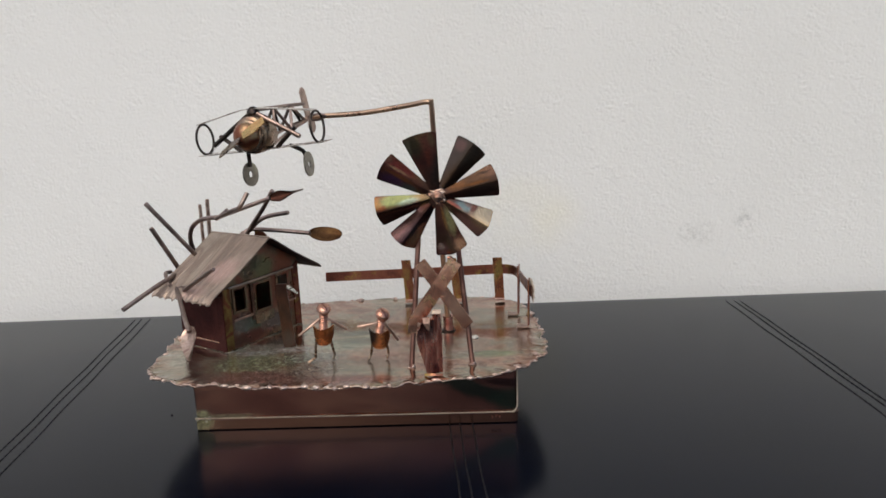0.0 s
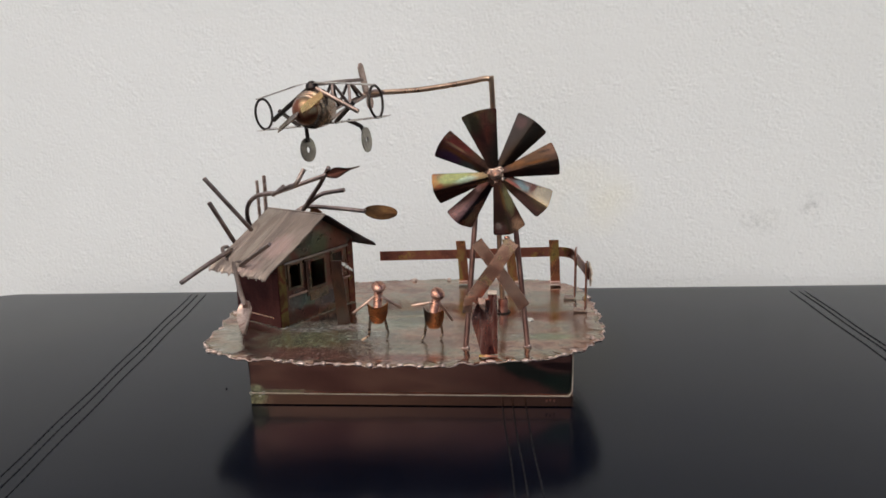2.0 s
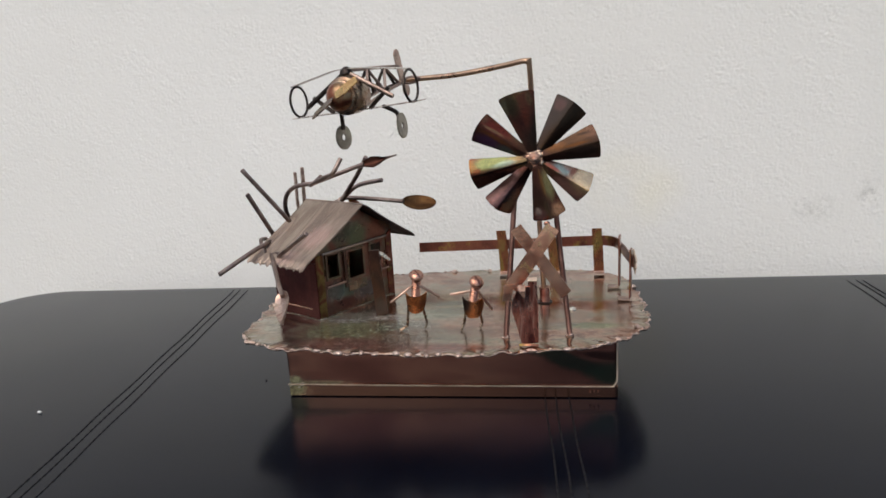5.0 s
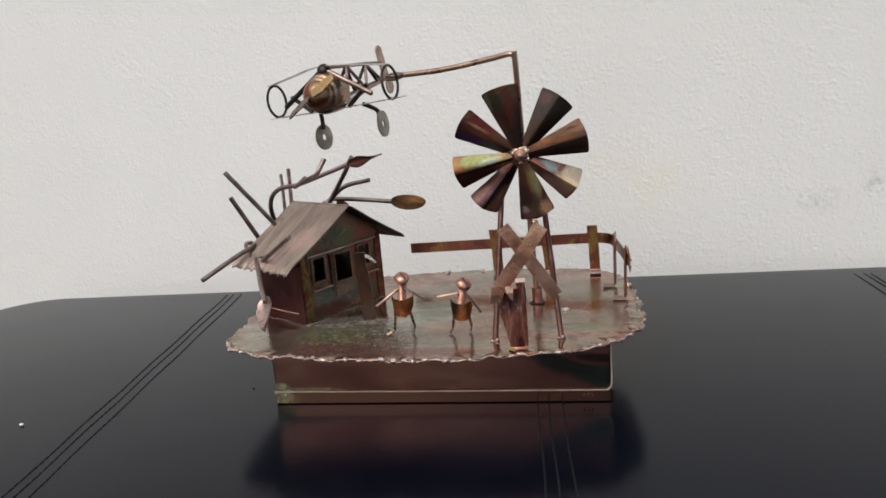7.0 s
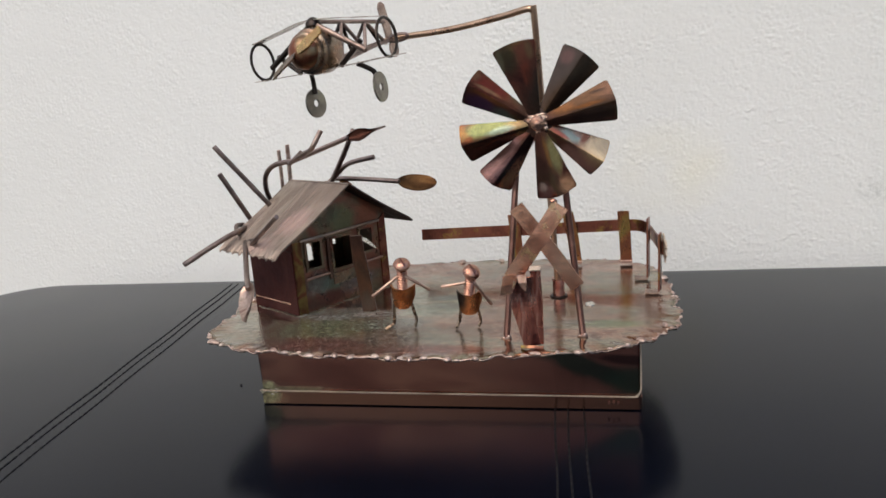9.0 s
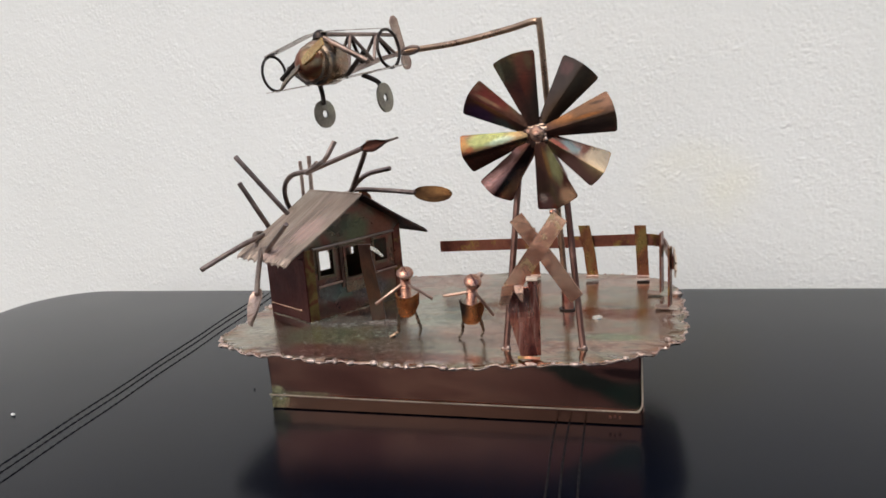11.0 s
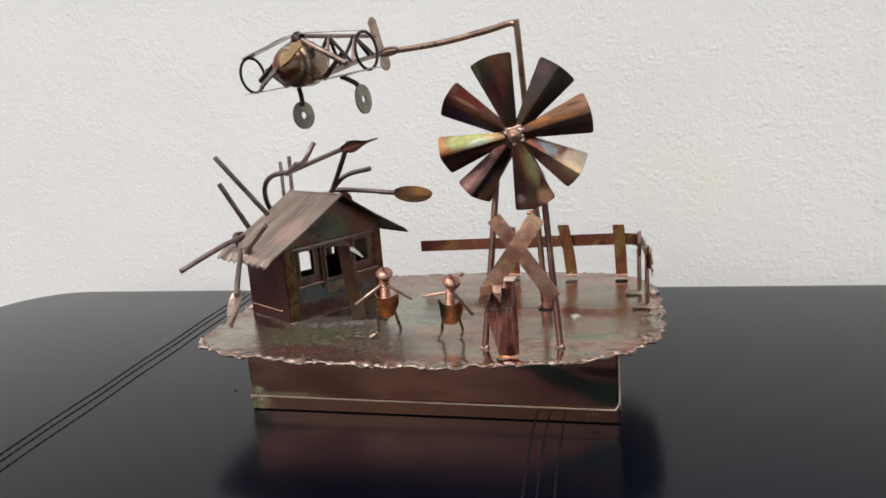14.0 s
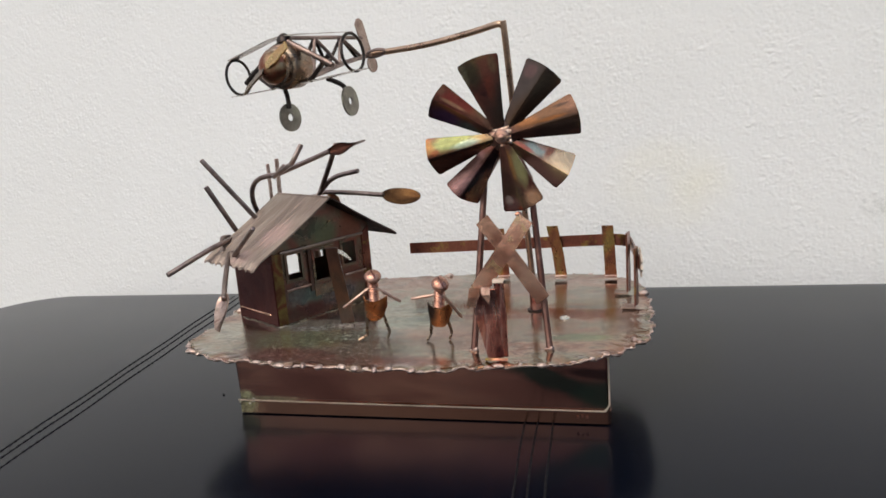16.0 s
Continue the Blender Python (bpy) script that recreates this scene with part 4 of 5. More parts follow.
        lines = [-2.2 if k in seams else v for k, v in enumerate(lines)]
        for side in (0, 1):
            for i in range(nu + 1):
                s = i / nu
                for j in range(nw + 1):
                    w = w0 + (w1 - w0) * j / nw + (0.0009 * s if eu < ru else 0.0004 * s)
                    sag = 0.0016 * math.sin(math.pi * s) * (-0.35)
                    comb = (0.00028 if eu < ru else 0.00006) * lines[j] * (0.3 + 0.7 * s) + 0.0002 * noise.noise(V((w * 500, s * 3, 1)))
                    rag = (rnd.uniform(-0.0006, 0.0007) + 0.0006 * math.sin(j * 0.55)) * (1.0 if eu < ru else 0.0) if i == nu else 0
                    u = ru + (eu - ru) * (s + rag * 14)
                    z = rz + (ez - rz) * (s + rag * 10) + sag + comb - 0.0007 * side
                    if i == nu:
                        z -= 0.0006 + abs(rag) * 0.8
                    verts.append(hp(u, w, z))
        k = (nu + 1) * (nw + 1)
        for side in (0, 1):
            for i in range(nu):
                for j in range(nw):
                    a = side * k + i * (nw + 1) + j
                    faces.append((a, a + 1, a + nw + 2, a + nw + 1))
        edge = [j for j in range(nw + 1)] + [i * (nw + 1) + nw for i in range(1, nu + 1)] + [nu * (nw + 1) + j for j in range(nw - 1, -1, -1)] + [i * (nw + 1) for i in range(nu - 1, 0, -1)]
        for a, b in zip(edge, edge[1:] + edge[:1]):
            faces.append((a, b, k + b, k + a))
        return part(name, (verts, faces), m_roof if eu < ru else m_shadedroof, HOUSE, label)

    roof_sheet(0.0405, 0.0818, 0.0, 0.0590, "roof_sheet", "weathered ridged copper roof sheet with a ragged eave")
    roof_sheet(0.0403, 0.0815, 0.0745, 0.0602, "roof_sheet", "copper roof sheet coloured dark for its shaded underside")
    part("ridge_cap", tube([hp(0.0404, -0.0008, 0.0816), hp(0.0404, 0.0405, 0.0814)], 0.0006, 7), m_roof, HOUSE)


build_house()
rnd = random.Random(21)
part("base_solder", join(*[blob(hp(0.0110 + 0.0018 * k + rnd.uniform(-0.0004, 0.0004), 0.0026 + rnd.uniform(-0.0006, 0.0003), PLATE + 0.0001), (0.0010 * rnd.uniform(0.6, 1.4), 0.0006, 0.0003 * rnd.uniform(0.5, 1.3)), 200 + k) for k in range(28)],
                         *[blob(hp(0.0098 + rnd.uniform(-0.0005, 0.0003), 0.004 + 0.0021 * k, PLATE + 0.0001), (0.0009, 0.0007 * rnd.uniform(0.6, 1.4), 0.0003), 240 + k) for k in range(14)]), m_steel, HOUSE, "grey solder along the foot of the walls", smooth=True)

# leaning plank in front of the house, with a bent tongue
PLANK = thing("pump_post", (0.041, 0.0265, PLATE), "leaning browned copper plank with a pale bent tongue", "post")
part("plank", ribbon(spline([(0.0410, 0.0262, PLATE), (0.0412, 0.0222, 0.044), (0.0415, 0.0180, 0.056), (0.0420, 0.0150, 0.0655)], 4), (0.985, 0.17, 0), [0.0058] * 3 + [0.0055] * 6 + [0.0049] * 4, 0.0007), m_plank, PLANK)
part("tongue", ribbon([(0.0432, 0.0158, 0.0645), (0.0460, 0.0162, 0.0630), (0.0492, 0.0166, 0.0602)], (0.3, 0.1, 0.8), [0.0011, 0.0016, 0.0007], 0.0005), m_solder, PLANK, "pale bent metal tongue")
part("foot_solder", join(*[blob((0.0395 + 0.0012 * k, 0.0262 + 0.0006 * (k % 2), PLATE + 0.0002), (0.0011, 0.0009, 0.0004), 40 + k) for k in range(4)]), m_plate, PLANK, smooth=True)

# ---- the wire tree behind the house ----
TREE = thing("wire_tree", (0.004, 0.083, PLATE), "bare tree of brown copper rods with hammered leaves", "tree")
R = 0.00115
part("trunk", tube([(0.004, 0.083, PLATE), (0.0035, 0.0832, 0.05), (0.005, 0.0825, 0.070), (0.008, 0.081, 0.0775)], 0.0022, 10), m_rod, TREE, smooth=True)


def branch(points, r=R, label="", mat=None, steps=6):
    return part("branch", tube(spline(points, steps), r, 9), mat or m_rod, TREE, label, True)


branch([(0.003, 0.0810, 0.0560), (-0.0055, 0.0560, 0.0655), (-0.0090, 0.0520, 0.0715), (-0.0302, 0.0463, 0.1009)], steps=1)
branch([(0.002, 0.0800, 0.0500), (-0.0130, 0.0560, 0.0560), (-0.0160, 0.0495, 0.0620), (-0.0269, 0.0416, 0.0893)], steps=1)
branch([(0.0, 0.080, 0.052), (-0.016, 0.050, 0.0635), (-0.0182, 0.0342, 0.0647), (-0.0250, 0.0230, 0.0610), (-0.0326, 0.0118, 0.0561)])
branch([(-0.004, 0.083, 0.045), (-0.0128, 0.0775, 0.065), (-0.0135, 0.0767, 0.0946)], 0.0009, "", m_spoon)
branch([(0.0, 0.084, 0.045), (-0.0105, 0.0818, 0.065), (-0.0109, 0.0814, 0.0965)], 0.00105, "", m_spoon)
branch([(-0.0125, 0.0740, 0.0560), (-0.0150, 0.0650, 0.0720), (-0.0145, 0.0600, 0.0795), (-0.0112, 0.0550, 0.0860), (-0.0058, 0.0512, 0.0902), (0.0, 0.0492, 0.0917), (0.0050, 0.0480, 0.0922)])
branch([(0.0034, 0.0482, 0.0916), (0.0329, 0.0446, 0.1014)], 0.0011)
branch([(0.0040, 0.0470, 0.0916), (0.0150, 0.0410, 0.0965), (0.0202, 0.0350, 0.0990), (0.0242, 0.0366, 0.1057)], 0.0011)
branch([(0.0045, 0.0465, 0.0914), (0.0115, 0.0440, 0.0965)], 0.0010)
branch([(0.0095, 0.0800, 0.0770), (0.0127, 0.0774, 0.0811), (0.0240, 0.0640, 0.0935), (0.0315, 0.0560, 0.1035)])
branch([(0.0095, 0.0800, 0.0770), (0.0140, 0.0765, 0.0815), (0.0220, 0.0738, 0.0869), (0.0359, 0.0686, 0.0899)])
branch([(0.0060, 0.0840, 0.0760), (0.0107, 0.0845, 0.0785), (0.0290, 0.0780, 0.0785), (0.0455, 0.0728, 0.0776)])
branch([(-0.0221, 0.0482, 0.0650), (-0.0225, 0.0420, 0.0655), (-0.0185, 0.0352, 0.0625), (-0.0145, 0.0310, 0.0605), (-0.0090, 0.0285, 0.0618), (-0.0050, 0.0245, 0.0615)], 0.0010, "rod looped over the eave")
branch([(-0.0075, 0.0245, 0.0612), (0.0040, 0.0140, 0.0690), (0.0150, 0.0035, 0.0765)], 0.0010, "", m_rod)
branch([(-0.0130, 0.0300, 0.0610), (-0.0075, 0.0180, 0.0585), (-0.0005, 0.0030, 0.0545), (0.0055, -0.0090, 0.0515)], 0.0011)


def leaf(a, b, width, flat, mat, label, curl=0.0008, tail=False, spade=False):
    """A hammered leaf from a to b, dished, widest past its middle; flat: its upward side."""
    a, b = V(a), V(b)
    d = (b - a)
    side = d.cross(V(flat)).normalized()
    up = side.cross(d).normalized()
    n, verts, faces = 16, [], []
    for layer in (0, 1):
        for k in range(n + 1):
            s = (1 - math.cos(math.pi * k / n)) / 2
            half = width / 2 * (math.sqrt(max(0.004, 1 - (2 * s - 1) ** 2)) if not tail else np.interp(s, (0, 0.12, 0.30, 0.45, 0.58, 0.70, 1.0), (0.2, 0.6, 1.0, 0.85, 0.45, 0.24, 0.08)))
            if spade:
                half = width / 2 * np.interp(s, (0, 0.10, 0.35, 0.70, 1.0), (0.35, 0.78, 1.0, 0.62, 0.04))
            for j in range(5):
                x = (j - 2) / 2
                verts.append(a + d * s + side * half * x + up * (curl * (x * x - 0.5) - layer * 0.0005 - 0.0006 * math.sin(math.pi * s)))
    m = 5 * (n + 1)
    for layer in (0, 1):
        for k in range(n):
            for j in range(4):
                q = layer * m + k * 5 + j
                faces.append((q, q + 1, q + 6, q + 5))
    edge = list(range(5)) + [k * 5 + 4 for k in range(1, n + 1)] + [n * 5 + j for j in (3, 2, 1, 0)] + [k * 5 for k in range(n - 1, 0, -1)]
    for p, q in zip(edge, edge[1:] + edge[:1]):
        faces.append((p, q, m + q, m + p))
    return part("leaf", (verts, faces), mat, TREE, label, True)


leaf((0.0445, 0.0730, 0.0776), (0.0617, 0.0784, 0.0754), 0.0088, (0, -0.75, 0.65), m_leaf, "golden brown hammered leaf")
leaf((0.0315, 0.0447, 0.1010), (0.0494, 0.0454, 0.1051), 0.0056, (-0.25, -0.9, 0.35), m_birdleaf, "small brown leaf with a long drawn tip", tail=True)
leaf((0.0045, -0.0070, 0.0525), (0.0085, -0.0215, 0.0428), 0.0092, (-0.45, -0.75, 0.5), m_spoon, "grey-pink hammered leaf with a sharp tip", 0.0014, spade=True)

part("leaf", slab([(0.0130, 0.0835, 0.0778), (0.0175, 0.0820, 0.0776), (0.0196, 0.0812, 0.0762), (0.0216, 0.0806, 0.0690), (0.0120, 0.0840, 0.0690)], 0.0005), m_rail, TREE, "reddish copper leaf behind the ridge")

# ---- the windmill ----
MILL = thing("windmill", (0.117, 0.002, PLATE), "copper windmill with eight creased blades on a rod tower", "windmill")
HUB = V((0.1170, -0.0015, 0.1066))
TURN = Matrix.Rotation(radians(5), 3, "Z") @ Matrix.Rotation(radians(4), 3, "X")


def build_windmill():
    angles = (104.5, 53.5, 13, -34, -77, -128.5, -166.5, 148)
    widths = (0.0148, 0.0138, 0.0135, 0.0130, 0.0142, 0.0132, 0.0138, 0.0130)
    lengths = (0.0280, 0.0275, 0.0270, 0.0264, 0.0268, 0.0266, 0.0272, 0.0272)
    creases = (0.0018, 0.0020, 0.0022, 0.0034, 0.0030, 0.0030, 0.0038, 0.0016)
    for k, (deg, wide, length) in enumerate(zip(angles, widths, lengths)):
        a = radians(deg)
        d, s = V((math.cos(a), 0, math.sin(a))), V((-math.sin(a), 0, math.cos(a)))
        pitch = 0.0014
        verts, faces = [], []
        cols = (-1, -0.96, -0.5, -0.06, 0.06, 0.5, 0.96, 1)
        rows = 7
        for layer in (0, 1):
            for i in range(rows + 1):
                t = i / rows
                r = 0.0032 + (length - 0.0032) * t
                half = 0.0020 + (wide / 2 - 0.0020) * t
                for c in cols:
                    # creased along the middle, edges turned back; the tip slightly arched
                    rr = r - 0.0011 * c * c * t - (0.0008 * t if abs(c) == 1 else 0)
                    y = -0.0014 + creases[k] * abs(c) * (0.25 + 0.75 * t) + pitch * c * t + 0.00055 * layer + (0.0006 if k % 2 else 0)
                    p = d * rr + s * half * c + V((0, y, 0))
                    verts.append(HUB + TURN @ p)
        nc = len(cols)
        m = nc * (rows + 1)
        for layer in (0, 1):
            for i in range(rows):
                for j in range(nc - 1):
                    q = layer * m + i * nc + j
                    faces.append((q, q + 1, q + nc + 1, q + nc))
        edge = list(range(nc)) + [i * nc + nc - 1 for i in range(1, rows + 1)] + [rows * nc + j for j in range(nc - 2, -1, -1)] + [i * nc for i in range(rows - 1, 0, -1)]
        for p, q in zip(edge, edge[1:] + edge[:1]):
            faces.append((p, q, m + q, m + p))
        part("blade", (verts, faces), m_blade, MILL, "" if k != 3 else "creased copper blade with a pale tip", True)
    ax = TURN @ V((0, -1, 0))
    part("hub", lathe(HUB + ax * -0.002, ax, [(0, 0.0052), (0.0022, 0.0052), (0.0026, 0.0046), (0.0030, 0.0030)]), m_plank, MILL, smooth=True)
    part("hub_screw", lathe(HUB + ax * 0.0008, ax, [(0, 0.0027), (0.0008, 0.0027), (0.0014, 0.0022), (0.0016, 0.0012), (0.0026, 0.0011), (0.0028, 0.0006)], 14), m_strip, MILL, "browned copper screw", True)
    rnd = random.Random(2)
    lumps = []
    for j in range(13):
        q = rnd.uniform(-0.9, 2.9) if j < 9 else rnd.uniform(0, 6.28)
        r = rnd.uniform(0.0016, 0.0034)
        size = rnd.uniform(0.0007, 0.0013)
        lumps.append(blob(HUB + TURN @ V((r * math.cos(q), -0.0012 + 0.12 * r, r * math.sin(q))), (size * 1.2, 0.00045, size * rnd.uniform(0.5, 1.0)), 60 + j, 7, 12))
    part("hub_solder", join(*lumps), m_solder_copper, MILL, "bright melted solder round the hub", True)
    # tower: two front rods, one flat back strip
    for foot, top in (((0.1026, -0.0060, PLATE), (0.1078, 0.0075, 0.0905)), ((0.1296, -0.0040, PLATE), (0.1243, 0.0072, 0.0905))):
        f, tp = V(foot), V(top)
        part("leg", tube([f + V((0, -0.0004, 0)), f + V((0, 0, 0.001)), f.lerp(tp, 0.5), tp, (0.1168, 0.0095, 0.1050)], 0.0012, 9), m_leg, MILL, smooth=True)
        part("foot_solder", join(*[blob(f + V((0.0009 * (j - 1), -0.0007, 0.0003)), (0.0009, 0.0008, 0.0006 + 0.0003 * j), 80 + j) for j in range(3)]), m_rod, MILL, smooth=True)
    part("axle", tube([HUB, HUB + TURN @ V((0, 0.013, 0))], 0.0012), m_rod, MILL)
    part("cross_strip", ribbon([(0.1083, -0.0042, 0.0782), (0.1180, -0.0050, 0.0650), (0.1286, -0.0052, 0.0492)], (0.81, 0, 0.59), 0.0054, 0.0006), m_strip, MILL)
    part("cross_strip", ribbon([(0.1238, -0.0040, 0.0782), (0.1160, -0.0060, 0.0672), (0.1056, -0.0072, 0.0530)], (0.80, 0, -0.60), 0.0060, 0.0006), m_strip, MILL)
    part("weld", blob((0.1214, -0.0036, 0.0795), (0.0013, 0.0010, 0.0011), 91), m_bright, MILL, smooth=True)
    part("tab", ribbon([(0.1048, -0.0078, 0.0545), (0.1042, -0.0080, 0.0510), (0.1036, -0.0078, 0.0475)], (1, 0, 0.1), 0.0042, 0.0006), m_strip, MILL)
    # folded scoop at the foot of the tower
    SC = ((0.1088, 0.0560), (0.1074, 0.0520), (0.1066, 0.0470), (0.1078, 0.0410), (0.1098, 0.0315))
    part("scoop", ribbon(spline([(x + 0.0030, -0.0160 + 0.0007 * math.sin(k * 0.8), z) for k, (x, z) in enumerate(SC)], 3), (1, 0.25, 0), [0.0040, 0.0050, 0.0057, 0.0062, 0.0067, 0.0070, 0.0071, 0.0070, 0.0068, 0.0066, 0.0063, 0.0060, 0.0058], 0.0006), m_scoop, MILL, "browned folded copper scoop")
    part("scoop", ribbon([(0.1150, -0.0150, 0.0590), (0.1152, -0.0146, 0.048), (0.1152, -0.0152, 0.0318)], (1, -0.35, 0), [0.0036, 0.0038, 0.0034], 0.0006), m_scoop, MILL)
    part("scoop_tab", ribbon([(0.1150, -0.0138, 0.0592), (0.1151, -0.0160, 0.0594), (0.1151, -0.0172, 0.0586)], (1, 0, 0), 0.0038, 0.0005), m_lip, MILL)
    part("scoop_fold", ribbon([(0.1105, -0.0166, 0.0570), (0.1108, -0.0172, 0.0545), (0.1116, -0.0172, 0.0515)], (1, 0.2, 0), [0.0030, 0.0028, 0.0005], 0.0005), m_strip, MILL, "pale folded corner")
    part("scoop_foot", ribbon(spline([(0.1090, -0.0168, 0.0312), (0.1125, -0.0180, 0.0316), (0.1168, -0.0172, 0.0312)], 4), (0, 0.5, 0.6), 0.0010, 0.0006), m_rail, MILL, "worn copper foot")


build_windmill()

# ---- the fence ----
FENCE = thing("copper_fence", (0.125, 0.09, PLATE), "low copper strip fence curving round the platform's corner", "fence")
rail_line = [(0.0468, 0.1013, 0.0458), (0.075, 0.0998, 0.0466), (0.105, 0.0982, 0.0474), (0.130, 0.0970, 0.0482), (0.1475, 0.0960, 0.0486), (0.1535, 0.0925, 0.0487), (0.1558, 0.086, 0.0488), (0.1573, 0.074, 0.0490), (0.1588, 0.059, 0.0494), (0.1600, 0.0445, 0.0498)]
part("rail", ribbon(spline(rail_line, 6), (0, 0, 1), 0.0054, 0.0007), m_rail, FENCE)
for x, y, top, lean in ((0.0946, 0.0970, 0.0552, -0.001), (0.1218, 0.0955, 0.0560, -0.0022), (0.1458, 0.0948, 0.0556, -0.0006)):
    f = x - lean * 0.5
    post = part("fence_post", ribbon([(x + lean, y, top), (x, y - 0.0002, 0.043), (f, y - 0.0005, PLATE + 0.0016)], (1, 0.02, 0), 0.0053, 0.0006), m_post, FENCE)
    part("post_foot", ribbon([(f, y - 0.0004, PLATE + 0.0020), (f, y - 0.0009, PLATE + 0.0011), (f, y - 0.0035, PLATE + 0.0010), (f, y - 0.0064, PLATE + 0.0016)], (1, 0.02, 0), 0.0056, 0.0005), m_spoon, post, "bent grey-pink copper foot")
for x, y, top in ((0.1554, 0.0660, 0.0580), (0.1591, 0.0450, 0.0560)):
    post = part("fence_post", ribbon([(x, y, top), (x - 0.0002, y, 0.044), (x - 0.0004, y, PLATE + 0.0016)], (0.2, 0.98, 0), 0.0050, 0.0007), m_rail, FENCE)
    part("post_foot", ribbon([(x - 0.0004, y, PLATE + 0.0020), (x - 0.0009, y, PLATE + 0.0011), (x - 0.0035, y, PLATE + 0.0010), (x - 0.0062, y, PLATE + 0.0014)], (0.05, 1, 0), 0.0054, 0.0005), m_spoon, post, "bent grey-pink copper foot")
RAGGED = ((0.0478, 0.0536), (0.0470, 0.0556), (0.0452, 0.0548), (0.0446, 0.0535), (0.0428, 0.0532), (0.0410, 0.0508), (0.0424, 0.0494), (0.0414, 0.0476), (0.0430, 0.0462), (0.0436, 0.0440), (0.0458, 0.0462), (0.0478, 0.0470))
part("rail_end", slab([(0.1603 + (0.0480 - y) * 0.16, y, z) for y, z in RAGGED], 0.0006), m_lip, FENCE, "ragged grey end of the rail")

# ---- two screw figures ----


def figure(name, head, tilt, belly, feet, tips, skirt, label):
    """A small figure of a slotted screw, a bent skirt of sheet and four bits of wire, as one mesh."""
    head, belly = V(head), V(belly)
    ax = (head - belly).normalized()
    top = head - ax * 0.0012
    hax = (ax + V(tilt)).normalized()
    shapes = []
    mats = []

    def put(mesh, mat):
        shapes.append(mesh)
        mats.extend([mat] * len(mesh[1]))

    # domed head; a dark strip laid across it stands in for the slot's shade
    dome = [(0.0, 0.0022), (0.0002, 0.0031), (0.0009, 0.0033), (0.0017, 0.0029), (0.0023, 0.0021), (0.0026, 0.0008)]
    put(lathe(top, hax, dome, 20), 0)
    slot_dir = hax.cross(V((0.75, 0.6, 0.1))).normalized()
    over = ((0.0027, 0.0019), (0.0020, 0.00233), (0.0008, 0.0026), (-0.0008, 0.0026), (-0.0020, 0.00233), (-0.0027, 0.0019))
    put(ribbon([top + hax * up + slot_dir * q for q, up in over], hax.cross(slot_dir), 0.00042, 0.00016), 3)
    threads = []
    length = (top - belly).length + 0.001
    n = max(7, int(length / 0.00105))
    for k in range(n):
        a = length * k / n
        threads += [(a, 0.0014), (a + length / n * 0.5, 0.0021)]
    put(lathe(top, -ax, threads, 14), 0)
    # skirt: a sheet curved round the front, open behind
    verts, faces = [], []
    nu, nv = 12, 6
    for layer in (0, 1):
        for j in range(nv + 1):
            t = j / nv
            rad = 0.0047 - 0.0002 * t - layer * 0.0005
            for i in range(nu + 1):
                a = radians(-100 + 200 * i / nu)
                flare = 1.0 + 0.04 * (1 - t) * math.sin(a) ** 2
                c = belly + V((0, 0.0012, 0.0010))
                drop = (0.0090 - 0.0046 * abs(math.sin(a)) ** 4) * t + 0.0014 * math.cos(a) ** 2 * (1 - t)
                verts.append(c + V((rad * flare * math.sin(a), -rad * 0.75 * math.cos(a), -drop + 0.001)))
    m = (nu + 1) * (nv + 1)
    for layer in (0, 1):
        for j in range(nv):
            for i in range(nu):
                q = layer * m + j * (nu + 1) + i
                faces.append((q, q + 1, q + nu + 2, q + nu + 1))
    edge = list(range(nu + 1)) + [j * (nu + 1) + nu for j in range(1, nv + 1)] + [nv * (nu + 1) + i for i in range(nu - 1, -1, -1)] + [j * (nu + 1) for j in range(nv - 1, 0, -1)]
    for p, q in zip(edge, edge[1:] + edge[:1]):
        faces.append((p, q, m + q, m + p))
    put((verts, faces), 1)
    shoulder = belly.lerp(top, 0.62)
    for tip in tips:
        put(tube([shoulder + V((0.0012 if tip[0] > shoulder.x else -0.0012, -0.0008, 0)), V(tip)], 0.00062, 7), 4)
    for hip, knee, foot in feet:
        put(tube([V(hip), V(hip).lerp(V(knee), 0.5), V(knee), V(foot)], 0.00062, 7), 5)
    ob = part(name, join(*shapes), [m_bright, skirt, m_rod, m_maroon, m_pinkleaf, m_drum])
    ob.data.polygons.foreach_set("material_index", mats)
    ob.data.polygons.foreach_set("use_smooth", [True] * len(mats))
    ob.data.set_sharp_from_angle(angle=radians(40))
    return tagged(ob, label, "figurine", "screw figures on the platform")


figure("screw_figure", (0.0643, -0.0010, 0.0580), (0.05, -0.15, 0), (0.0625, 0.0030, 0.0465),
       [((0.0592, 0.0025, 0.0435), (0.0575, 0.0050, 0.0325), (0.0545, 0.0025, PLATE + 0.0005)), ((0.0650, 0.0030, 0.0435), (0.0662, 0.0065, 0.0335), (0.0655, 0.0050, PLATE + 0.0005))],
       [(0.0527, -0.0043, 0.0463), (0.0734, 0.0021, 0.0468)], m_orange, "copper screw figurine with an orange copper skirt and spread wire arms")
figure("screw_figure", (0.0905, -0.0018, 0.0549), (0.25, -0.35, 0), (0.0880, 0.0030, 0.0440),
       [((0.0848, 0.0030, 0.0410), (0.0832, 0.0055, 0.0330), (0.0820, 0.0035, PLATE + 0.0005)), ((0.0906, 0.0030, 0.0410), (0.0912, 0.0062, 0.0335), (0.0905, 0.0050, PLATE + 0.0005))],
       [(0.0787, -0.0014, 0.0488), (0.0962, 0.0038, 0.0401)], m_skirt, "copper screw figurine with a tilted head and a dark skirt")

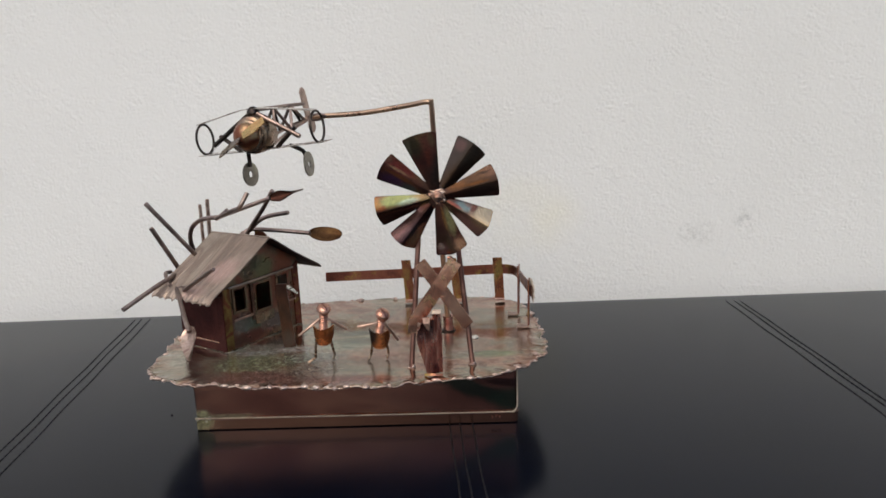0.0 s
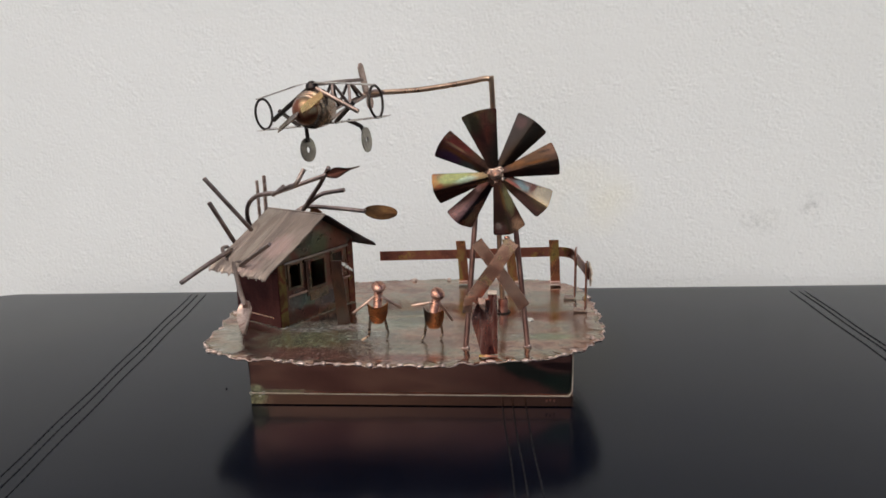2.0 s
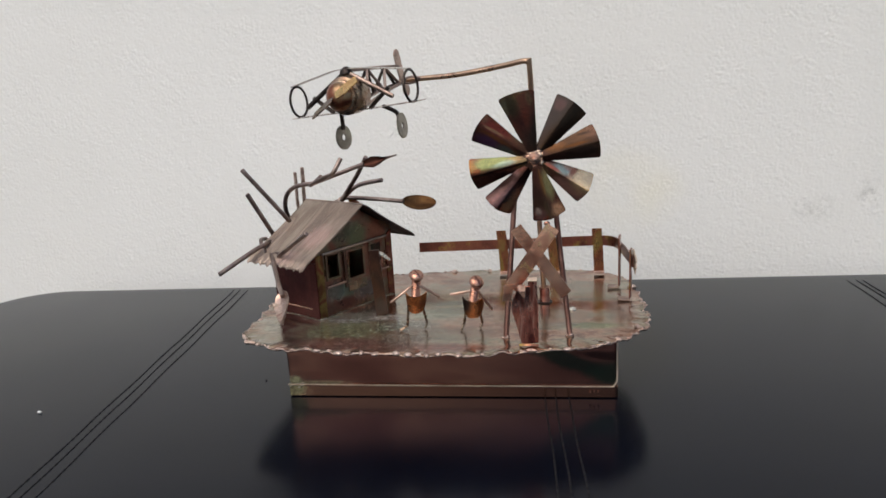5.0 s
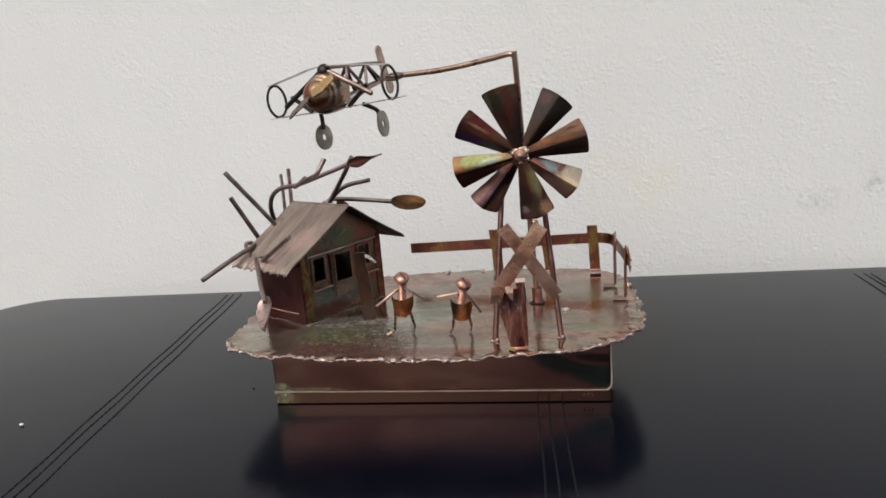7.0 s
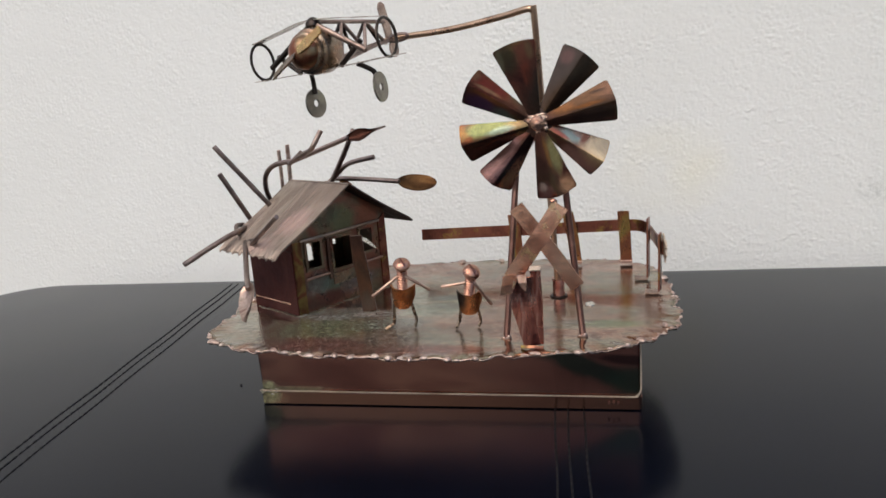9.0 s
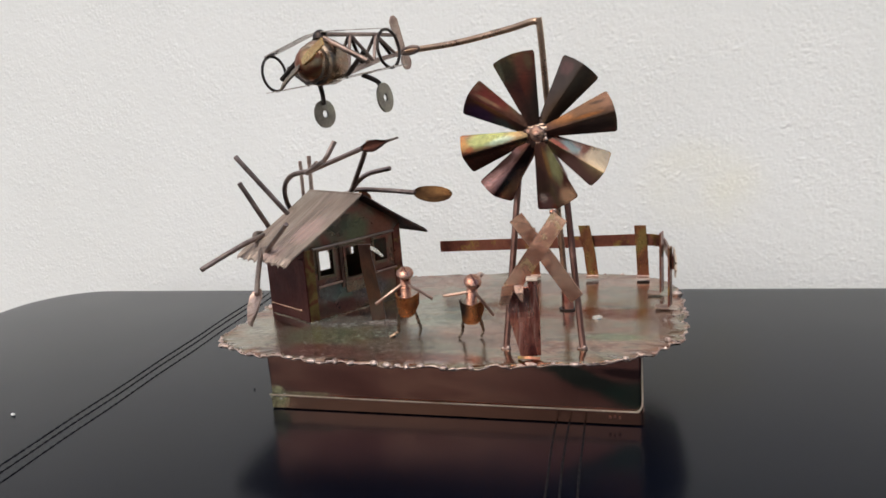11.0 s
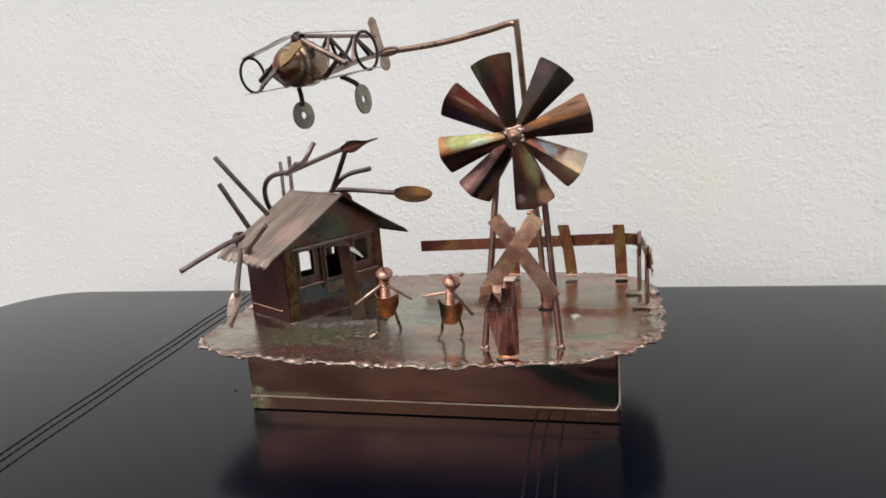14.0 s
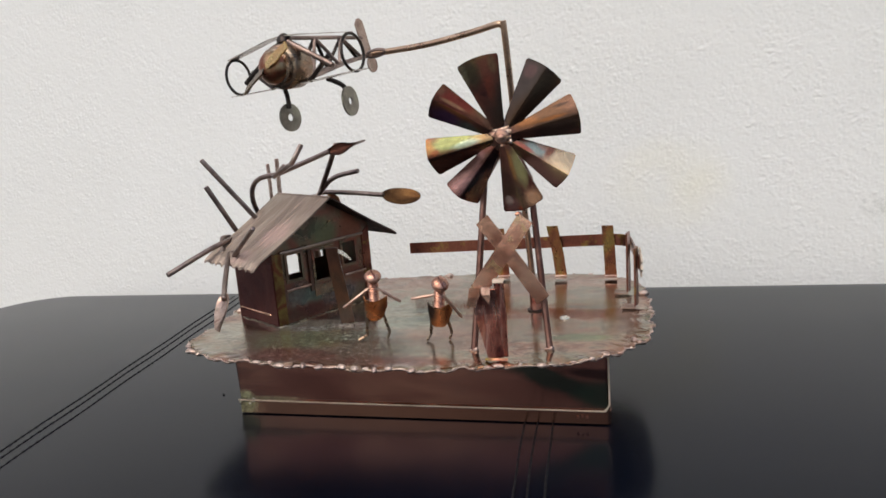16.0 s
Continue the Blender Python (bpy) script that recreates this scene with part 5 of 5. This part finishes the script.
# ---- the aeroplane on its swinging arm ----
PLANE = thing("toy_aeroplane", (0.1180, 0.0440, PLATE), "copper wire biplane on a bent rod arm", "aeroplane")
PX = V((0.96, -0.264, 0.085)).normalized()
PY = V((0.264, 0.96, 0.045))
PY = (PY - PX * PY.dot(PX)).normalized()
PZ = PX.cross(PY)
PO = V((0.0430, -0.0040, 0.1364))


def ap(x, y, z):
    """x to the wing's tip, y back along the body, z up."""
    return PO + PX * x + PY * y + PZ * z


def build_plane():
    sp = 0.0275
    for s in (-1, 1):
        c = s * sp + (0.0012 if s < 0 else 0)
        part("wing_ring", tube([ap(c, 0.0062 * math.cos(a), 0.0064 * math.sin(a)) for a in [2 * math.pi * k / 26 for k in range(26)]], 0.00055, 7, True), m_darkrod, PLANE, smooth=True)
    part("upper_wing", ribbon([ap(-sp, 0, 0.0066), ap(-0.006, 0, 0.0104), ap(0.0, 0, 0.0106), ap(0.006, 0, 0.0100), ap(sp, 0, 0.0068)], PY, 0.0050, 0.0003), m_sheet, PLANE, "thin pale sheet wing")
    part("lower_wing", ribbon([ap(-sp - 0.001, 0, -0.0066), ap(0, 0, -0.0068), ap(sp + 0.004, 0, -0.0062)], PY, 0.0080, 0.0003), m_sheet, PLANE, "thin pale sheet wing")
    engine = part("engine", lathe(ap(0, 0.003, 0.0), -PY, [(0, 0.0074), (0.0010, 0.0080), (0.0085, 0.0080), (0.0095, 0.0076), (0.0100, 0.0066), (0.0122, 0.0066), (0.0128, 0.0056)], 26), m_drum, PLANE, "rounded metal engine drum", True)
    part("spinner", lathe(ap(0, -0.0092, 0), -PY, [(0, 0.0058), (0.0012, 0.0058), (0.0024, 0.0052), (0.0036, 0.0040), (0.0044, 0.0024), (0.0047, 0.0006)], 20), m_spin, engine, smooth=True)
    for s, mat in ((-1, m_drum), (1, m_gold)):
        pts = [ap(s * 0.0008, -0.0140, s * 0.0006), ap(s * 0.0050, -0.0142, s * 0.0026), ap(s * 0.0112, -0.0138, s * 0.0060)]
        part("propeller_blade", ribbon(pts, PZ * 0.8 - PX * s * 0.4 + PY * 0.35, [0.0024, 0.0037, 0.0028], 0.0007), mat, engine, "golden propeller blade" if s > 0 else "")
    part("knot", lathe(ap(0, -0.0012, 0.0078), PZ, [(0, 0.0020), (0.0008, 0.0027), (0.0020, 0.0026), (0.0030, 0.0017), (0.0036, 0.0008)], 12), m_darkrod, PLANE, smooth=True)
    for s in (-1, 1):
        part("wing_strut", tube([ap(0, -0.0015, 0.0094), ap(s * 0.0205, -0.0030, -0.0030)], 0.0010), m_rod if s > 0 else m_darkrod, PLANE, smooth=True)
        part("wing_strut", tube([ap(s * 0.0085, -0.0020, -0.0066), ap(s * 0.0180, -0.0010, 0.0008)], 0.0009), m_darkrod, PLANE, smooth=True)
        part("wheel_strut", tube(spline([ap(s * 0.0090 + 0.0014 + 0.0008 * s, 0.004, -0.0066), ap(s * 0.0106 + 0.0014 + 0.0008 * s, 0.0055, -0.0078), ap(s * 0.0124 + 0.0022 + 0.0008 * s, 0.007, -0.0100), ap(s * 0.0130 + 0.0024 + 0.0008 * s, 0.0072, -0.0135 + s * 0.0010)], 6), 0.0009), m_darkrod, PLANE, smooth=True)
        part("wheel", washer(ap(s * 0.0137 + 0.0024 + 0.0008 * s, 0.0075, -0.0168 + s * 0.0010), PX + PY * 0.1 * s, 0.0053, 0.0014, 0.0007), m_steel, PLANE, "grey washer wheel")
    part("top_longeron", tube([ap(0, -0.001, 0.0098), ap(0, 0.030, 0.0088), ap(0, 0.046, 0.0080)], 0.0008), m_rod, PLANE, smooth=True)
    for s in (-1, 1):
        part("lower_longeron", tube([ap(s * 0.0045, 0.002, -0.0055), ap(s * 0.0025, 0.030, -0.0010), ap(s * 0.0006, 0.050, 0.0010)], 0.0008), m_rod, PLANE, smooth=True)
        web = [ap(s * 0.0042, 0.006, -0.0050), ap(0, 0.016, 0.0093), ap(s * 0.0030, 0.024, -0.0018), ap(0, 0.032, 0.0087), ap(s * 0.0012, 0.042, 0.0002)]
        part("lattice", join(*[tube([a, b], 0.0007, 7) for a, b in zip(web, web[1:])]), m_rod if s > 0 else m_darkrod, PLANE, smooth=True)
    part("tail_fin", slab([ap(0.0, 0.044 + 0.0022 + dy, z) for z, dy in ((-0.001, 0.0052), (0.011, 0.0030), (0.0145, 0.0022), (0.0158, 0.0002), (0.0155, -0.0014), (0.0135, -0.0030), (0.002, -0.0006))], 0.0006), m_spoon, PLANE, "rounded copper tail fin")
    part("tail_skid", lathe(ap(0.0003, 0.0492, -0.0028), PX, [(0, 0.0033), (0.0006, 0.0033)], 18), m_spoon, PLANE)
    tail, corner = ap(0, 0.044, 0.0004), V((0.1148, 0.0260, 0.1452))
    arm = spline([tail, ap(0.001, 0.050, 0.0012), tail.lerp(corner, 0.45) + V((0, 0.004, -0.0005)), tail.lerp(corner, 0.8) + V((0, 0.002, 0.0)), corner + V((-0.0025, 0.0003, 0.0003)), corner + V((-0.0004, 0, -0.0004)), corner + V((0.0003, 0.0002, -0.0025)), (0.1161, 0.0335, 0.100), (0.1180, 0.0440, PLATE - 0.0005)], 6)
    part("arm", tube(arm, 0.00125, 10), m_brass, PLANE, "bent brass-coloured rod", True)
    c, d = tail.lerp(corner, 0.09) + V((0, 0.0026, 0.0006)), (corner - tail).normalized()
    part("arm_loop", tube([c + d * 0.0042 * math.cos(q) + V((0.0, -0.35, 0.94)) * 0.0014 * math.sin(q) for q in [2 * math.pi * k / 20 for k in range(20)]], 0.0006, 7, True), m_rod, PLANE, "wire loop binding the tail to the arm", True)
    base = V((0.1180, 0.0440, PLATE))
    part("socket", washer(base + V((0, 0, 0.0003)), (0, 0, 1), 0.0036, 0.0013, 0.0006), m_darkrod, PLANE)
    part("sleeve", washer(base + V((0, 0, 0.0042)), (0, 0, 1), 0.0024, 0.0017, 0.0074), m_scoop, PLANE, "short copper tube holding the pole", True)
    part("sleeve_rim", washer(base + V((0, 0, 0.0078)), (0, 0, 1), 0.0027, 0.0017, 0.0005), m_strip, PLANE, "worn copper rim", True)


build_plane()

# ---- crumbs on the bench ----
for x, y, s, mat, word in ((-0.1138, -0.0205, 0.0011, m_crumb, "pale"), (-0.0182, 0.0182, 0.0006, m_thread, "dark")):
    ob = part("crumb", blob((x, y, s * 0.5), (s, s * 0.7, s * 0.6), int(abs(x) * 1e4)), mat, smooth=True)
    tagged(ob, "tiny " + word + " crumb lying on the black leather", "crumb")
